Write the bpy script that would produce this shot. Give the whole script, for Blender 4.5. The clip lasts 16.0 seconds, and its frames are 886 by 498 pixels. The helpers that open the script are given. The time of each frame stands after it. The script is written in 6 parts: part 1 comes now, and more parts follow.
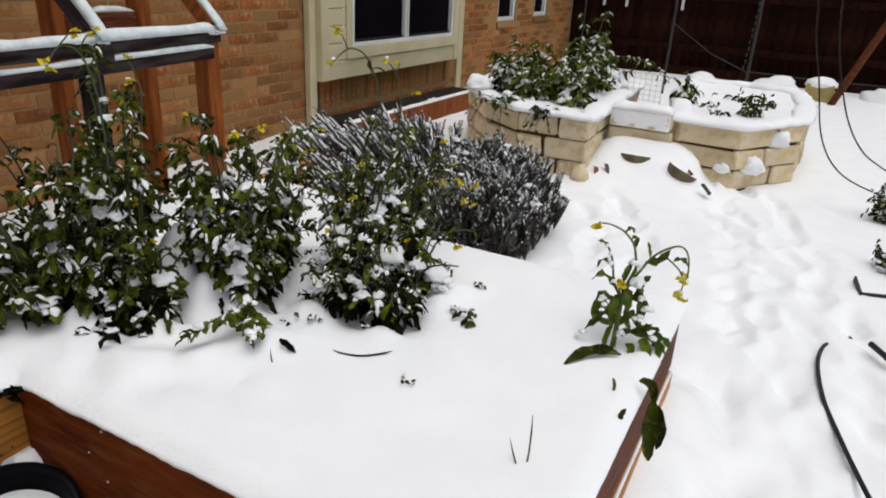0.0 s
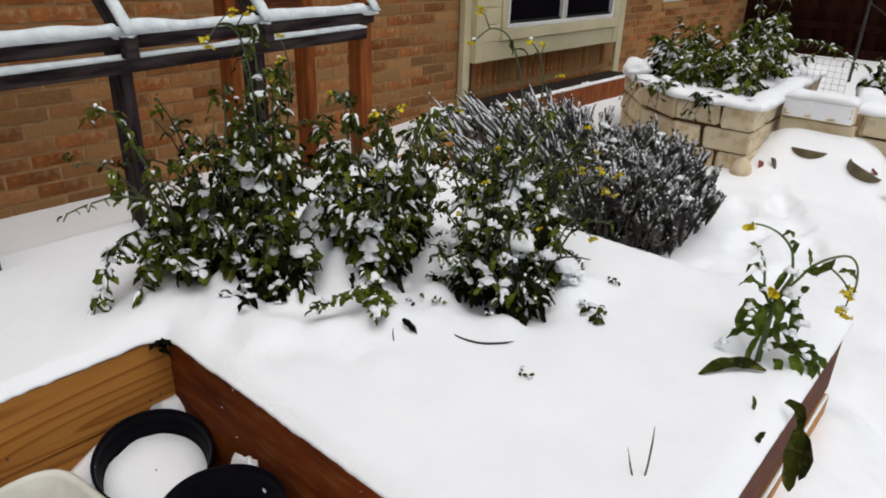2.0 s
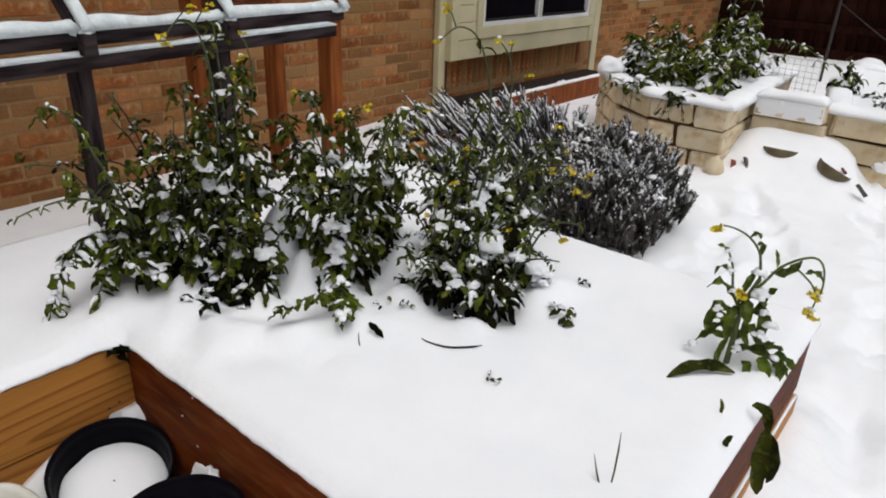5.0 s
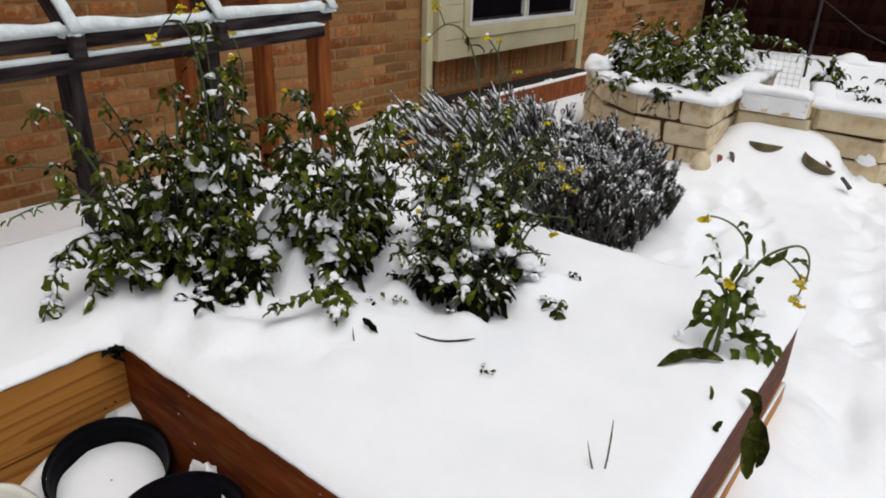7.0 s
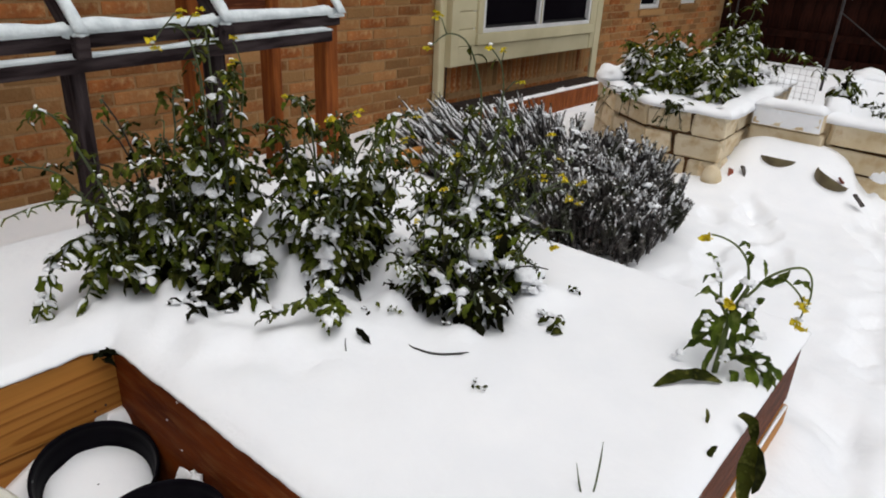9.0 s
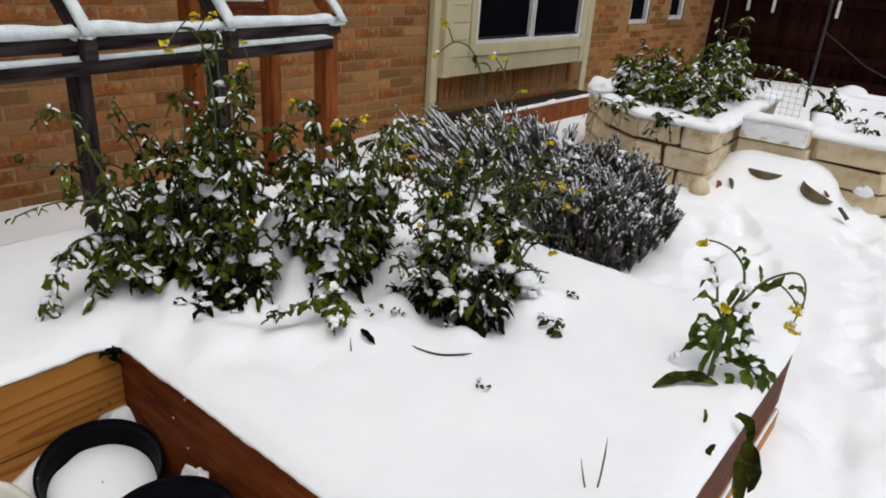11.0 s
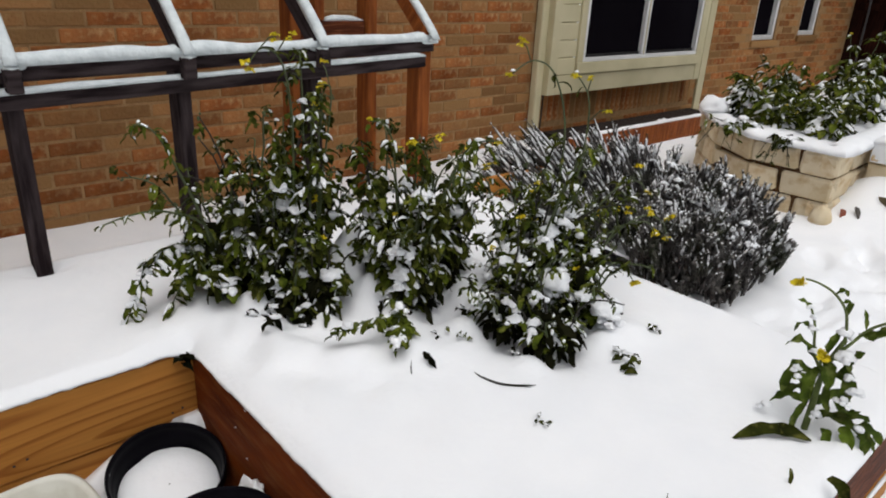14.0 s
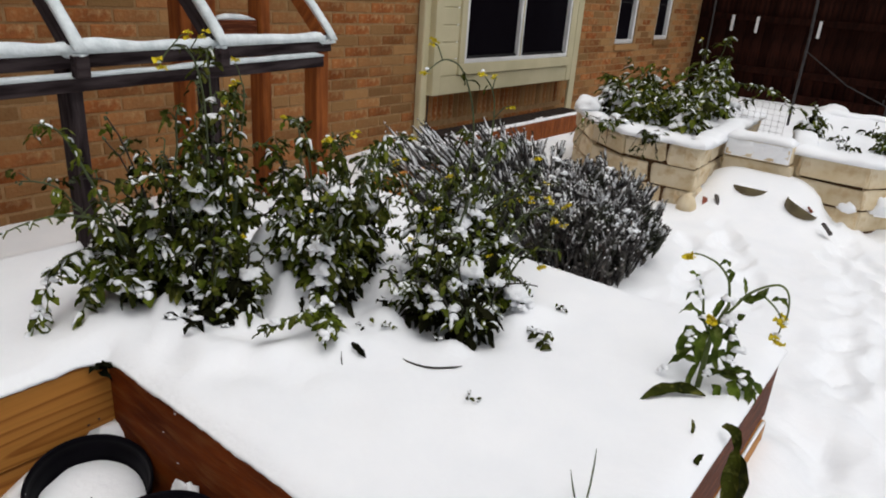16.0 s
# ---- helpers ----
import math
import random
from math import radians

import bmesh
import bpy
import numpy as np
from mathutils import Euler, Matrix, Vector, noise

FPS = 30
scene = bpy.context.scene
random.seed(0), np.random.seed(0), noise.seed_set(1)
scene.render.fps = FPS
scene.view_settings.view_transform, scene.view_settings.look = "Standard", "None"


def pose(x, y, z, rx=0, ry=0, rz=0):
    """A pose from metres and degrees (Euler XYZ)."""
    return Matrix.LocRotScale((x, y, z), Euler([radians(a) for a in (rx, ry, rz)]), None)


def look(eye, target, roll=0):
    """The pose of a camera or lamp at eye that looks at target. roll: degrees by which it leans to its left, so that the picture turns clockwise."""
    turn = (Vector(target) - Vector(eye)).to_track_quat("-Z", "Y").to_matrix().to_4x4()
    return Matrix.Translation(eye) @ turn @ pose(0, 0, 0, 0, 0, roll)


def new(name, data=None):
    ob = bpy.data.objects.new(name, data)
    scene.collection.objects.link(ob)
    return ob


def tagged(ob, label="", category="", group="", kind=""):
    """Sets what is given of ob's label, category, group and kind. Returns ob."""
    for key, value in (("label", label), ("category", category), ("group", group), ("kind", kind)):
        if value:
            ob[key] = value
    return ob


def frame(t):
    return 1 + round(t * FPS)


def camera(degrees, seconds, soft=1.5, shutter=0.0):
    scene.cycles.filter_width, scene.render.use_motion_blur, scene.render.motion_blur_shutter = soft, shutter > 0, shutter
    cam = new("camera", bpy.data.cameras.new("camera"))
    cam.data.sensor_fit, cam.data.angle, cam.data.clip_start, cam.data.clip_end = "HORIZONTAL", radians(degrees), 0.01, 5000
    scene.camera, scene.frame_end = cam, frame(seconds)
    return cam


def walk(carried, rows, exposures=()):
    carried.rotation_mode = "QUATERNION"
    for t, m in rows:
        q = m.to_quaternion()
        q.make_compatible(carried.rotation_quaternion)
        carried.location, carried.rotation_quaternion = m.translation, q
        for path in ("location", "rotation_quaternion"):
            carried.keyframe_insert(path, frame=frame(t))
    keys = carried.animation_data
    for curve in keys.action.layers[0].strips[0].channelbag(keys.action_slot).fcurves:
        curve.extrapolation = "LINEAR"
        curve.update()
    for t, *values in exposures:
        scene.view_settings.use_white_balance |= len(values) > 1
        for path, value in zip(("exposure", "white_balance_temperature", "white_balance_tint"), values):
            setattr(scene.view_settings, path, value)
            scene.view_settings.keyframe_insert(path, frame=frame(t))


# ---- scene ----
cam = camera(66.4, 16.0, soft=1.9)
PATH = [
    (0, (-0.68, -1.396, 1.24), (0.962, -0.541, 0.484), 3.0),
    (0.5, (-0.701, -1.368, 1.238), (0.928, -0.491, 0.478), 3.2),
    (1, (-0.671, -1.356, 1.237), (0.877, -0.372, 0.441), 3.8),
    (1.5, (-0.603, -1.392, 1.238), (0.786, -0.2, 0.431), 3.2),
    (2, (-0.622, -1.405, 1.232), (0.762, -0.213, 0.415), 1.8),
    (2.5, (-0.63, -1.402, 1.23), (0.83, -0.309, 0.411), 1.4),
    (3, (-0.64, -1.397, 1.231), (0.853, -0.356, 0.402), 2.1),
    (3.5, (-0.645, -1.401, 1.23), (0.87, -0.392, 0.403), 1.4),
    (4, (-0.633, -1.401, 1.237), (0.884, -0.391, 0.412), 1.7),
    (4.5, (-0.59, -1.405, 1.234), (0.857, -0.292, 0.417), 2.2),
    (4.7, (-0.58, -1.406, 1.233), (0.84, -0.262, 0.412), 2.4),
    (7, (-0.6, -1.418, 1.226), (0.84, -0.296, 0.409), 1.8),
    (7.5, (-0.613, -1.421, 1.226), (0.827, -0.3, 0.406), 1.3),
    (8, (-0.634, -1.415, 1.227), (0.84, -0.333, 0.415), 1.4),
    (8.5, (-0.623, -1.412, 1.231), (0.863, -0.346, 0.42), 2.4),
    (9, (-0.558, -1.429, 1.234), (0.865, -0.277, 0.427), 2.9),
    (9.2, (-0.528, -1.435, 1.233), (0.854, -0.23, 0.436), 2.4),
    (11.3, (-0.631, -1.41, 1.227), (0.852, -0.308, 0.461), 4.1),
    (11.5, (-0.64, -1.399, 1.227), (0.864, -0.323, 0.466), 3.9),
    (12, (-0.655, -1.401, 1.22), (0.895, -0.387, 0.465), 3.8),
    (12.5, (-0.614, -1.41, 1.232), (0.872, -0.301, 0.482), 4.4),
    (13, (-0.566, -1.424, 1.23), (0.829, -0.202, 0.482), 4.0),
    (13.5, (-0.535, -1.438, 1.231), (0.791, -0.14, 0.485), 3.4),
    (14, (-0.514, -1.452, 1.23), (0.736, -0.082, 0.481), 2.8),
    (14.5, (-0.531, -1.444, 1.222), (0.669, -0.031, 0.471), 3.2),
    (15, (-0.579, -1.42, 1.224), (0.739, -0.107, 0.488), 3.8),
    (15.5, (-0.619, -1.422, 1.228), (0.806, -0.224, 0.498), 4.4),
    (16, (-0.631, -1.43, 1.225), (0.861, -0.312, 0.501), 4.2),
]
walk(cam, [(t, look(eye, target, roll)) for t, eye, target, roll in PATH])

# ---- light ----
SUN_EL, SUN_AZ = 74.0, 200.0
world = bpy.data.worlds.new("overcast_sky")
scene.world = world
world.use_nodes = True
wn, wl = world.node_tree.nodes, world.node_tree.links
wn.clear()
sky = wn.new("ShaderNodeTexSky")
sky.sky_type = "NISHITA"
sky.sun_disc = False
sky.sun_elevation, sky.sun_rotation = radians(SUN_EL), radians(SUN_AZ)
sky.dust_density, sky.air_density = 4.0, 1.0
grey = wn.new("ShaderNodeHueSaturation")
grey.inputs["Saturation"].default_value = 0.25
back = wn.new("ShaderNodeBackground")
back.inputs["Strength"].default_value = 0.12
wout = wn.new("ShaderNodeOutputWorld")
wl.new(sky.outputs["Color"], grey.inputs["Color"])
wl.new(grey.outputs["Color"], back.inputs["Color"])
wl.new(back.outputs["Background"], wout.inputs["Surface"])

sun_data = bpy.data.lights.new("sun", "SUN")
sun_data.energy, sun_data.angle, sun_data.color = 1.25, radians(70), (1.0, 0.985, 0.965)
sun = new("sun", sun_data)
_a = radians(SUN_AZ)
sun.matrix_world = look((math.sin(_a) * 20, math.cos(_a) * 20, 20 * math.tan(radians(SUN_EL))), (0, 0, 0))
tagged(sun, "veiled winter sun behind cloud", "sun", kind="structure")
scene.view_settings.exposure = -0.16


# ---- materials ----
def material(name, colour, rough=0.7, metal=0.0, spec=0.3, second=None, scale=8.0, stretch=(1, 1, 1), bump=0.2, bump_scale=60.0,
             third=None, scale2=40.0, vary=0.0, contrast=(0.35, 0.65), island=False, other=None):
    """A surface with two scales of colour variation, an optional tint from piece to piece, and fine relief."""
    m = bpy.data.materials.new(name)
    m.use_nodes = True
    n, l = m.node_tree.nodes, m.node_tree.links
    n.clear()
    out, bsdf = n.new("ShaderNodeOutputMaterial"), n.new("ShaderNodeBsdfPrincipled")
    l.new(bsdf.outputs["BSDF"], out.inputs["Surface"])
    bsdf.inputs["Roughness"].default_value, bsdf.inputs["Metallic"].default_value = rough, metal
    bsdf.inputs["Specular IOR Level"].default_value = spec
    co, mp = n.new("ShaderNodeTexCoord"), n.new("ShaderNodeMapping")
    mp.inputs["Scale"].default_value = stretch
    l.new(co.outputs["Object"], mp.inputs["Vector"])

    def noisy(s, detail, lo, hi):
        t = n.new("ShaderNodeTexNoise")
        t.inputs["Scale"].default_value, t.inputs["Detail"].default_value = s, detail
        l.new(mp.outputs["Vector"], t.inputs["Vector"])
        r = n.new("ShaderNodeMapRange")
        r.inputs["From Min"].default_value, r.inputs["From Max"].default_value = lo, hi
        l.new(t.outputs["Fac"], r.inputs["Value"])
        return r.outputs["Result"]

    def blend(fac, a, b, kind="MIX"):
        x = n.new("ShaderNodeMix")
        x.data_type, x.blend_type = "RGBA", kind
        for socket, v in ((x.inputs["Factor"], fac), (x.inputs["A"], a), (x.inputs["B"], b)):
            if isinstance(v, tuple):
                socket.default_value = (*v, 1)
            elif isinstance(v, float):
                socket.default_value = v
            else:
                l.new(v, socket)
        return x.outputs["Result"]

    base = blend(noisy(scale, 5, *contrast), colour, second or tuple(0.75 * c for c in colour))
    if third:
        base = blend(noisy(scale2, 4, 0.5, 0.75), base, third)
    if vary:
        if island:
            src = n.new("ShaderNodeNewGeometry").outputs["Random Per Island"]
        else:
            src = n.new("ShaderNodeObjectInfo").outputs["Random"]
        hs, r = n.new("ShaderNodeHueSaturation"), n.new("ShaderNodeMapRange")
        r.inputs["To Min"].default_value, r.inputs["To Max"].default_value = 1 - vary, 1 + vary
        l.new(src, r.inputs["Value"])
        l.new(r.outputs["Result"], hs.inputs["Value"])
        if other:
            k, fr = n.new("ShaderNodeMath"), n.new("ShaderNodeMath")
            k.operation, fr.operation = "MULTIPLY", "FRACT"
            k.inputs[1].default_value = 17.3
            l.new(src, k.inputs[0])
            l.new(k.outputs[0], fr.inputs[0])
            base = blend(fr.outputs[0], base, other)
        l.new(base, hs.inputs["Color"])
        base = hs.outputs["Color"]
    l.new(base, bsdf.inputs["Base Color"])
    if bump:
        b, t = n.new("ShaderNodeBump"), n.new("ShaderNodeTexNoise")
        t.inputs["Scale"].default_value, t.inputs["Detail"].default_value = bump_scale, 6
        l.new(mp.outputs["Vector"], t.inputs["Vector"])
        b.inputs["Strength"].default_value, b.inputs["Distance"].default_value = bump, 0.01
        l.new(t.outputs["Fac"], b.inputs["Height"])
        l.new(b.outputs["Normal"], bsdf.inputs["Normal"])
    return m


SNOW = material("snow", (0.892, 0.902, 0.92), 0.6, second=(0.855, 0.87, 0.895), scale=6, bump=0.25, bump_scale=45)
SNOW_FINE = material("snow_on_plants", (0.90, 0.91, 0.93), 0.6, second=(0.82, 0.84, 0.86), scale=40, bump=0.5, bump_scale=160)
# Snow on the wooden frame, greyed to put the house's shade into its colour.
SHADED_ICY_SNOW = material("shaded_icy_snow", (0.74, 0.79, 0.80), 0.5, second=(0.58, 0.635, 0.65), scale=26, bump=0.5, bump_scale=70)
BRICK = material("red_brick", (0.325, 0.106, 0.031), 0.95, spec=0.03, second=(0.20, 0.060, 0.019), scale=9, third=(0.42, 0.255, 0.12), scale2=24, other=(0.29, 0.162, 0.068),
                 vary=0.33, bump=0.6, bump_scale=70)
BRICK_FAR = material("red_brick_far", (0.325, 0.106, 0.031), 0.95, spec=0.03, second=(0.20, 0.060, 0.019), scale=9, third=(0.42, 0.255, 0.12), scale2=24, other=(0.29, 0.162, 0.068),
                     vary=0.33, bump=0.6, bump_scale=70, island=True)
MORTAR = material("mortar", (0.35, 0.215, 0.105), 0.95, spec=0.03, second=(0.27, 0.16, 0.075), scale=20, bump=0.5, bump_scale=120)
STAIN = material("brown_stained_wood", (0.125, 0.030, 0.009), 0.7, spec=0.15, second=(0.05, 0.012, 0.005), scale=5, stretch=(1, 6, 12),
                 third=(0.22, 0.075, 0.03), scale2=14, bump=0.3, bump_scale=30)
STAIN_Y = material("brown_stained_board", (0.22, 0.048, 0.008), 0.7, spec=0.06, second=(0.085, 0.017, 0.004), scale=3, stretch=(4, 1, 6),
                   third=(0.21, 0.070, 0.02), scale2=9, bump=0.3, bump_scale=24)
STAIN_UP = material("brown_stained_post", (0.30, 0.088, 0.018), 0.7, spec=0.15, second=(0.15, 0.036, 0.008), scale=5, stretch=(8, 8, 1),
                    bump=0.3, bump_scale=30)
GREY_WOOD = material("weathered_grey_wood", (0.060, 0.046, 0.047), 0.9, spec=0.03, second=(0.016, 0.011, 0.012), scale=6, stretch=(1, 8, 8),
                     bump=0.4, bump_scale=40)
GREY_UP = material("weathered_grey_post", (0.060, 0.046, 0.047), 0.9, spec=0.03, second=(0.016, 0.011, 0.012), scale=6, stretch=(8, 8, 1),
                   bump=0.4, bump_scale=40)
TRIM = material("cream_paint", (0.57, 0.51, 0.33), 0.6, second=(0.49, 0.44, 0.275), scale=3, bump=0.08, bump_scale=80, vary=0.05)
VINYL = material("white_vinyl", (0.72, 0.72, 0.72), 0.4, second=(0.62, 0.62, 0.62), scale=5, bump=0.0)
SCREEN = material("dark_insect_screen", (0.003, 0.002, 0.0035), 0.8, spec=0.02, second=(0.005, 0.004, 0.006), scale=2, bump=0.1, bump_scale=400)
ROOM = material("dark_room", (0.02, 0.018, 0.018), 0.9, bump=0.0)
STONE = material("cream_limestone", (0.70, 0.60, 0.43), 0.85, spec=0.15, second=(0.60, 0.48, 0.30), scale=5, third=(0.50, 0.35, 0.19), scale2=14,
                 vary=0.14, bump=0.5, bump_scale=45)
FENCE = material("dark_fence_wood", (0.026, 0.0085, 0.0055), 0.9, spec=0.03, second=(0.010, 0.0042, 0.0032), scale=4, stretch=(6, 6, 1), vary=0.3,
                 bump=0.3, bump_scale=40)
SOIL = material("dark_soil", (0.03, 0.02, 0.015), 1.0, second=(0.015, 0.01, 0.008), scale=30, bump=1.0, bump_scale=80)
POT = material("black_plastic", (0.0025, 0.002, 0.0035), 0.5, spec=0.03, second=(0.007, 0.006, 0.009), scale=9, bump=0.05)
TUB = material("white_plastic", (0.66, 0.65, 0.58), 0.45, second=(0.55, 0.53, 0.45), scale=10, third=(0.40, 0.37, 0.29), scale2=9, bump=0.05)
LEAF = material("wilted_leaf", (0.033, 0.039, 0.005), 0.65, spec=0.03, second=(0.008, 0.010, 0.002), scale=22, third=(0.11, 0.11, 0.025), scale2=45,
                vary=0.6, bump=0.3, bump_scale=120, island=True)
LEAF_BRIGHT = material("fresh_leaf", (0.078, 0.100, 0.009), 0.6, spec=0.04, second=(0.020, 0.030, 0.004), scale=20, third=(0.17, 0.175, 0.035), scale2=30,
                       vary=0.45, bump=0.3, bump_scale=120, island=True)
STEM = material("plant_stem", (0.075, 0.10, 0.035), 0.6, second=(0.05, 0.06, 0.03), scale=20, bump=0.1)
STEM_DARK = material("dark_stem", (0.025, 0.022, 0.016), 0.7, second=(0.015, 0.014, 0.01), scale=20, bump=0.1)
# Rotten leaf scraps, and the leaves that stand in for shade inside plants.
DEAD_AND_SHADE = material("dead_and_shaded_leaf", (0.010, 0.010, 0.004), 0.8, spec=0.02, second=(0.004, 0.0045, 0.002), scale=14, vary=0.4, bump=0.3, bump_scale=120, island=True)
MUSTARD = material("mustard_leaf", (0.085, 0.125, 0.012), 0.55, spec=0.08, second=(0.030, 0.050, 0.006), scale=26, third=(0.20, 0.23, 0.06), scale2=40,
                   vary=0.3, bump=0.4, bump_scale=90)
STALK = material("mustard_stalk", (0.13, 0.165, 0.05), 0.55, spec=0.1, second=(0.08, 0.10, 0.035), scale=20, bump=0.1)
PETAL = material("yellow_petal", (0.66, 0.54, 0.03), 0.6, spec=0.1, second=(0.55, 0.42, 0.015), scale=60, bump=0.0)
LAVENDER = material("grey_green_needles", (0.20, 0.187, 0.175), 0.85, spec=0.08, second=(0.055, 0.05, 0.05), scale=25, third=(0.045, 0.055, 0.025), scale2=8,
                    vary=0.3, bump=0.2, bump_scale=150, island=True)
STEEL = material("dull_galvanised_steel", (0.065, 0.06, 0.06), 0.7, 0.3, spec=0.15, second=(0.04, 0.036, 0.036), scale=15, bump=0.1)
FROSTED = material("frosted_wire", (0.34, 0.34, 0.34), 0.7, second=(0.6, 0.6, 0.62), scale=30, bump=0.2)
HOSE = material("black_rubber", (0.010, 0.012, 0.013), 0.5, spec=0.15, second=(0.02, 0.022, 0.022), scale=12, bump=0.05)
WIRE = material("grey_brown_cable", (0.035, 0.028, 0.025), 0.7, spec=0.1, second=(0.02, 0.016, 0.014), scale=12, bump=0.05)
BOWL = material("olive_glazed_clay", (0.16, 0.125, 0.06), 0.6, second=(0.09, 0.07, 0.035), scale=15, bump=0.2)
TERRA = material("red_clay", (0.26, 0.075, 0.045), 0.85, spec=0.1, second=(0.18, 0.06, 0.04), scale=15, bump=0.2)
SLATE = material("dark_slate", (0.10, 0.085, 0.075), 0.8, second=(0.05, 0.045, 0.04), scale=15, bump=0.3)
CORE = material("brown_mortar", (0.12, 0.056, 0.022), 0.95, second=(0.05, 0.03, 0.015), scale=12, bump=0.4)
BLOCK = material("yellow_sandstone", (0.42, 0.33, 0.14), 0.8, second=(0.34, 0.25, 0.10), scale=10, bump=0.3)


def pine_material():
    """Fresh sawn softwood: a few long wavy rings, fine grain along the board."""
    m = bpy.data.materials.new("fresh_pine")
    m.use_nodes = True
    n, l = m.node_tree.nodes, m.node_tree.links
    bsdf = n["Principled BSDF"]
    bsdf.inputs["Roughness"].default_value, bsdf.inputs["Specular IOR Level"].default_value = 0.65, 0.2
    co = n.new("ShaderNodeTexCoord")

    def along(sx, sz, turn=0.0):
        mp = n.new("ShaderNodeMapping")
        mp.inputs["Scale"].default_value = (sx, 1, sz)
        mp.inputs["Rotation"].default_value = (0, radians(turn), 0)
        l.new(co.outputs["Object"], mp.inputs["Vector"])
        return mp.outputs["Vector"]

    rings = n.new("ShaderNodeTexNoise")
    rings.inputs["Scale"].default_value, rings.inputs["Detail"].default_value = 2.0, 0.5
    l.new(along(0.32, 3.4, -3), rings.inputs["Vector"])
    many, cut = n.new("ShaderNodeMath"), n.new("ShaderNodeMath")
    many.operation, cut.operation = "MULTIPLY", "FRACT"
    many.inputs[1].default_value = 13.0
    l.new(rings.outputs["Fac"], many.inputs[0])
    l.new(many.outputs[0], cut.inputs[0])
    r = n.new("ShaderNodeValToRGB")
    e = r.color_ramp.elements
    e[0].position, e[0].color = 0.0, (0.50, 0.215, 0.044, 1)
    e[1].position, e[1].color = 1.0, (0.46, 0.19, 0.036, 1)
    for at, colour in ((0.62, (0.47, 0.195, 0.038, 1)), (0.86, (0.31, 0.112, 0.020, 1)), (0.95, (0.33, 0.12, 0.022, 1))):
        e.new(at).color = colour
    l.new(cut.outputs[0], r.inputs["Fac"])
    fine, x = n.new("ShaderNodeTexNoise"), n.new("ShaderNodeMix")
    fine.inputs["Scale"].default_value, fine.inputs["Detail"].default_value = 6, 5
    l.new(along(0.8, 22), fine.inputs["Vector"])
    span = n.new("ShaderNodeMapRange")
    span.inputs["To Min"].default_value, span.inputs["To Max"].default_value = 0.72, 1.18
    l.new(fine.outputs["Fac"], span.inputs["Value"])
    x.data_type, x.blend_type = "RGBA", "MULTIPLY"
    x.inputs["Factor"].default_value = 1.0
    l.new(r.outputs["Color"], x.inputs["A"])
    l.new(span.outputs["Result"], x.inputs["B"])
    l.new(x.outputs["Result"], bsdf.inputs["Base Color"])
    return m


PINE = pine_material()


# ---- building helpers ----
class Acc:
    """Vertices and faces of one mesh."""

    def __init__(self):
        self.v, self.f = [], []

    def add(self, vs, fs):
        k = len(self.v)
        self.v.extend(tuple(p) for p in vs)
        self.f.extend(tuple(i + k for i in f) for f in fs)


def mesh_of(name, shape, mat, smooth=True):
    me = bpy.data.meshes.new(name)
    if isinstance(shape, Acc):
        me.from_pydata(shape.v, [], shape.f)
        me.update()
    else:
        shape.to_mesh(me)
        shape.free()
    me.materials.append(mat)
    if smooth:
        me.polygons.foreach_set("use_smooth", [True] * len(me.polygons))
    return me


def part(name, shape, mat, parent, label="", smooth=True, at=None, kind=""):
    ob = new(name, mesh_of(name, shape, mat, smooth))
    ob.parent = parent
    if at is not None:
        ob.matrix_basis = at
    return tagged(ob, label, kind=kind)


def thing(name, label, category, at=(0, 0, 0), group="", kind=""):
    ob = new(name)
    ob.empty_display_size = 0.1
    ob.location = at
    return tagged(ob, label, category, group, kind)


def single(name, shape, mat, label, category, smooth=True, group="", kind="", at=None):
    ob = new(name, mesh_of(name, shape, mat, smooth))
    if at is not None:
        ob.matrix_basis = at
    return tagged(ob, label, category, group, kind)


def block(x0, x1, y0, y1, z0, z1, bevel=0.004, jitter=0.0, seed=0):
    bm = bmesh.new()
    bmesh.ops.create_cube(bm, size=1)
    for v in bm.verts:
        v.co = Vector(((x0 + x1) / 2 + v.co.x * (x1 - x0), (y0 + y1) / 2 + v.co.y * (y1 - y0), (z0 + z1) / 2 + v.co.z * (z1 - z0)))
    if bevel:
        bmesh.ops.bevel(bm, geom=bm.edges[:], offset=bevel, segments=1, affect="EDGES")
    if jitter:
        rnd = random.Random(seed)
        for v in bm.verts:
            v.co += Vector([rnd.uniform(-jitter, jitter) for _ in range(3)])
    return bm


def tube(acc, pts, radii, sides=6, cap=True):
    """A tube along points."""
    pts = [Vector(p) for p in pts]
    k = len(acc.v)
    side = None
    for i, p in enumerate(pts):
        d = (pts[min(i + 1, len(pts) - 1)] - pts[max(i - 1, 0)]).normalized()
        if side is None:
            side = d.orthogonal().normalized()
        side = (side - d * side.dot(d)).normalized()
        other = d.cross(side)
        r = radii[i] if isinstance(radii, (list, tuple)) else radii
        for s in range(sides):
            a = 2 * math.pi * s / sides
            acc.v.append(tuple(p + (side * math.cos(a) + other * math.sin(a)) * r))
    for i in range(len(pts) - 1):
        for s in range(sides):
            a, b = k + i * sides + s, k + i * sides + (s + 1) % sides
            acc.f.append((a, b, b + sides, a + sides))
    if cap:
        acc.f.append(tuple(k + s for s in reversed(range(sides))))
        acc.f.append(tuple(k + (len(pts) - 1) * sides + s for s in range(sides)))


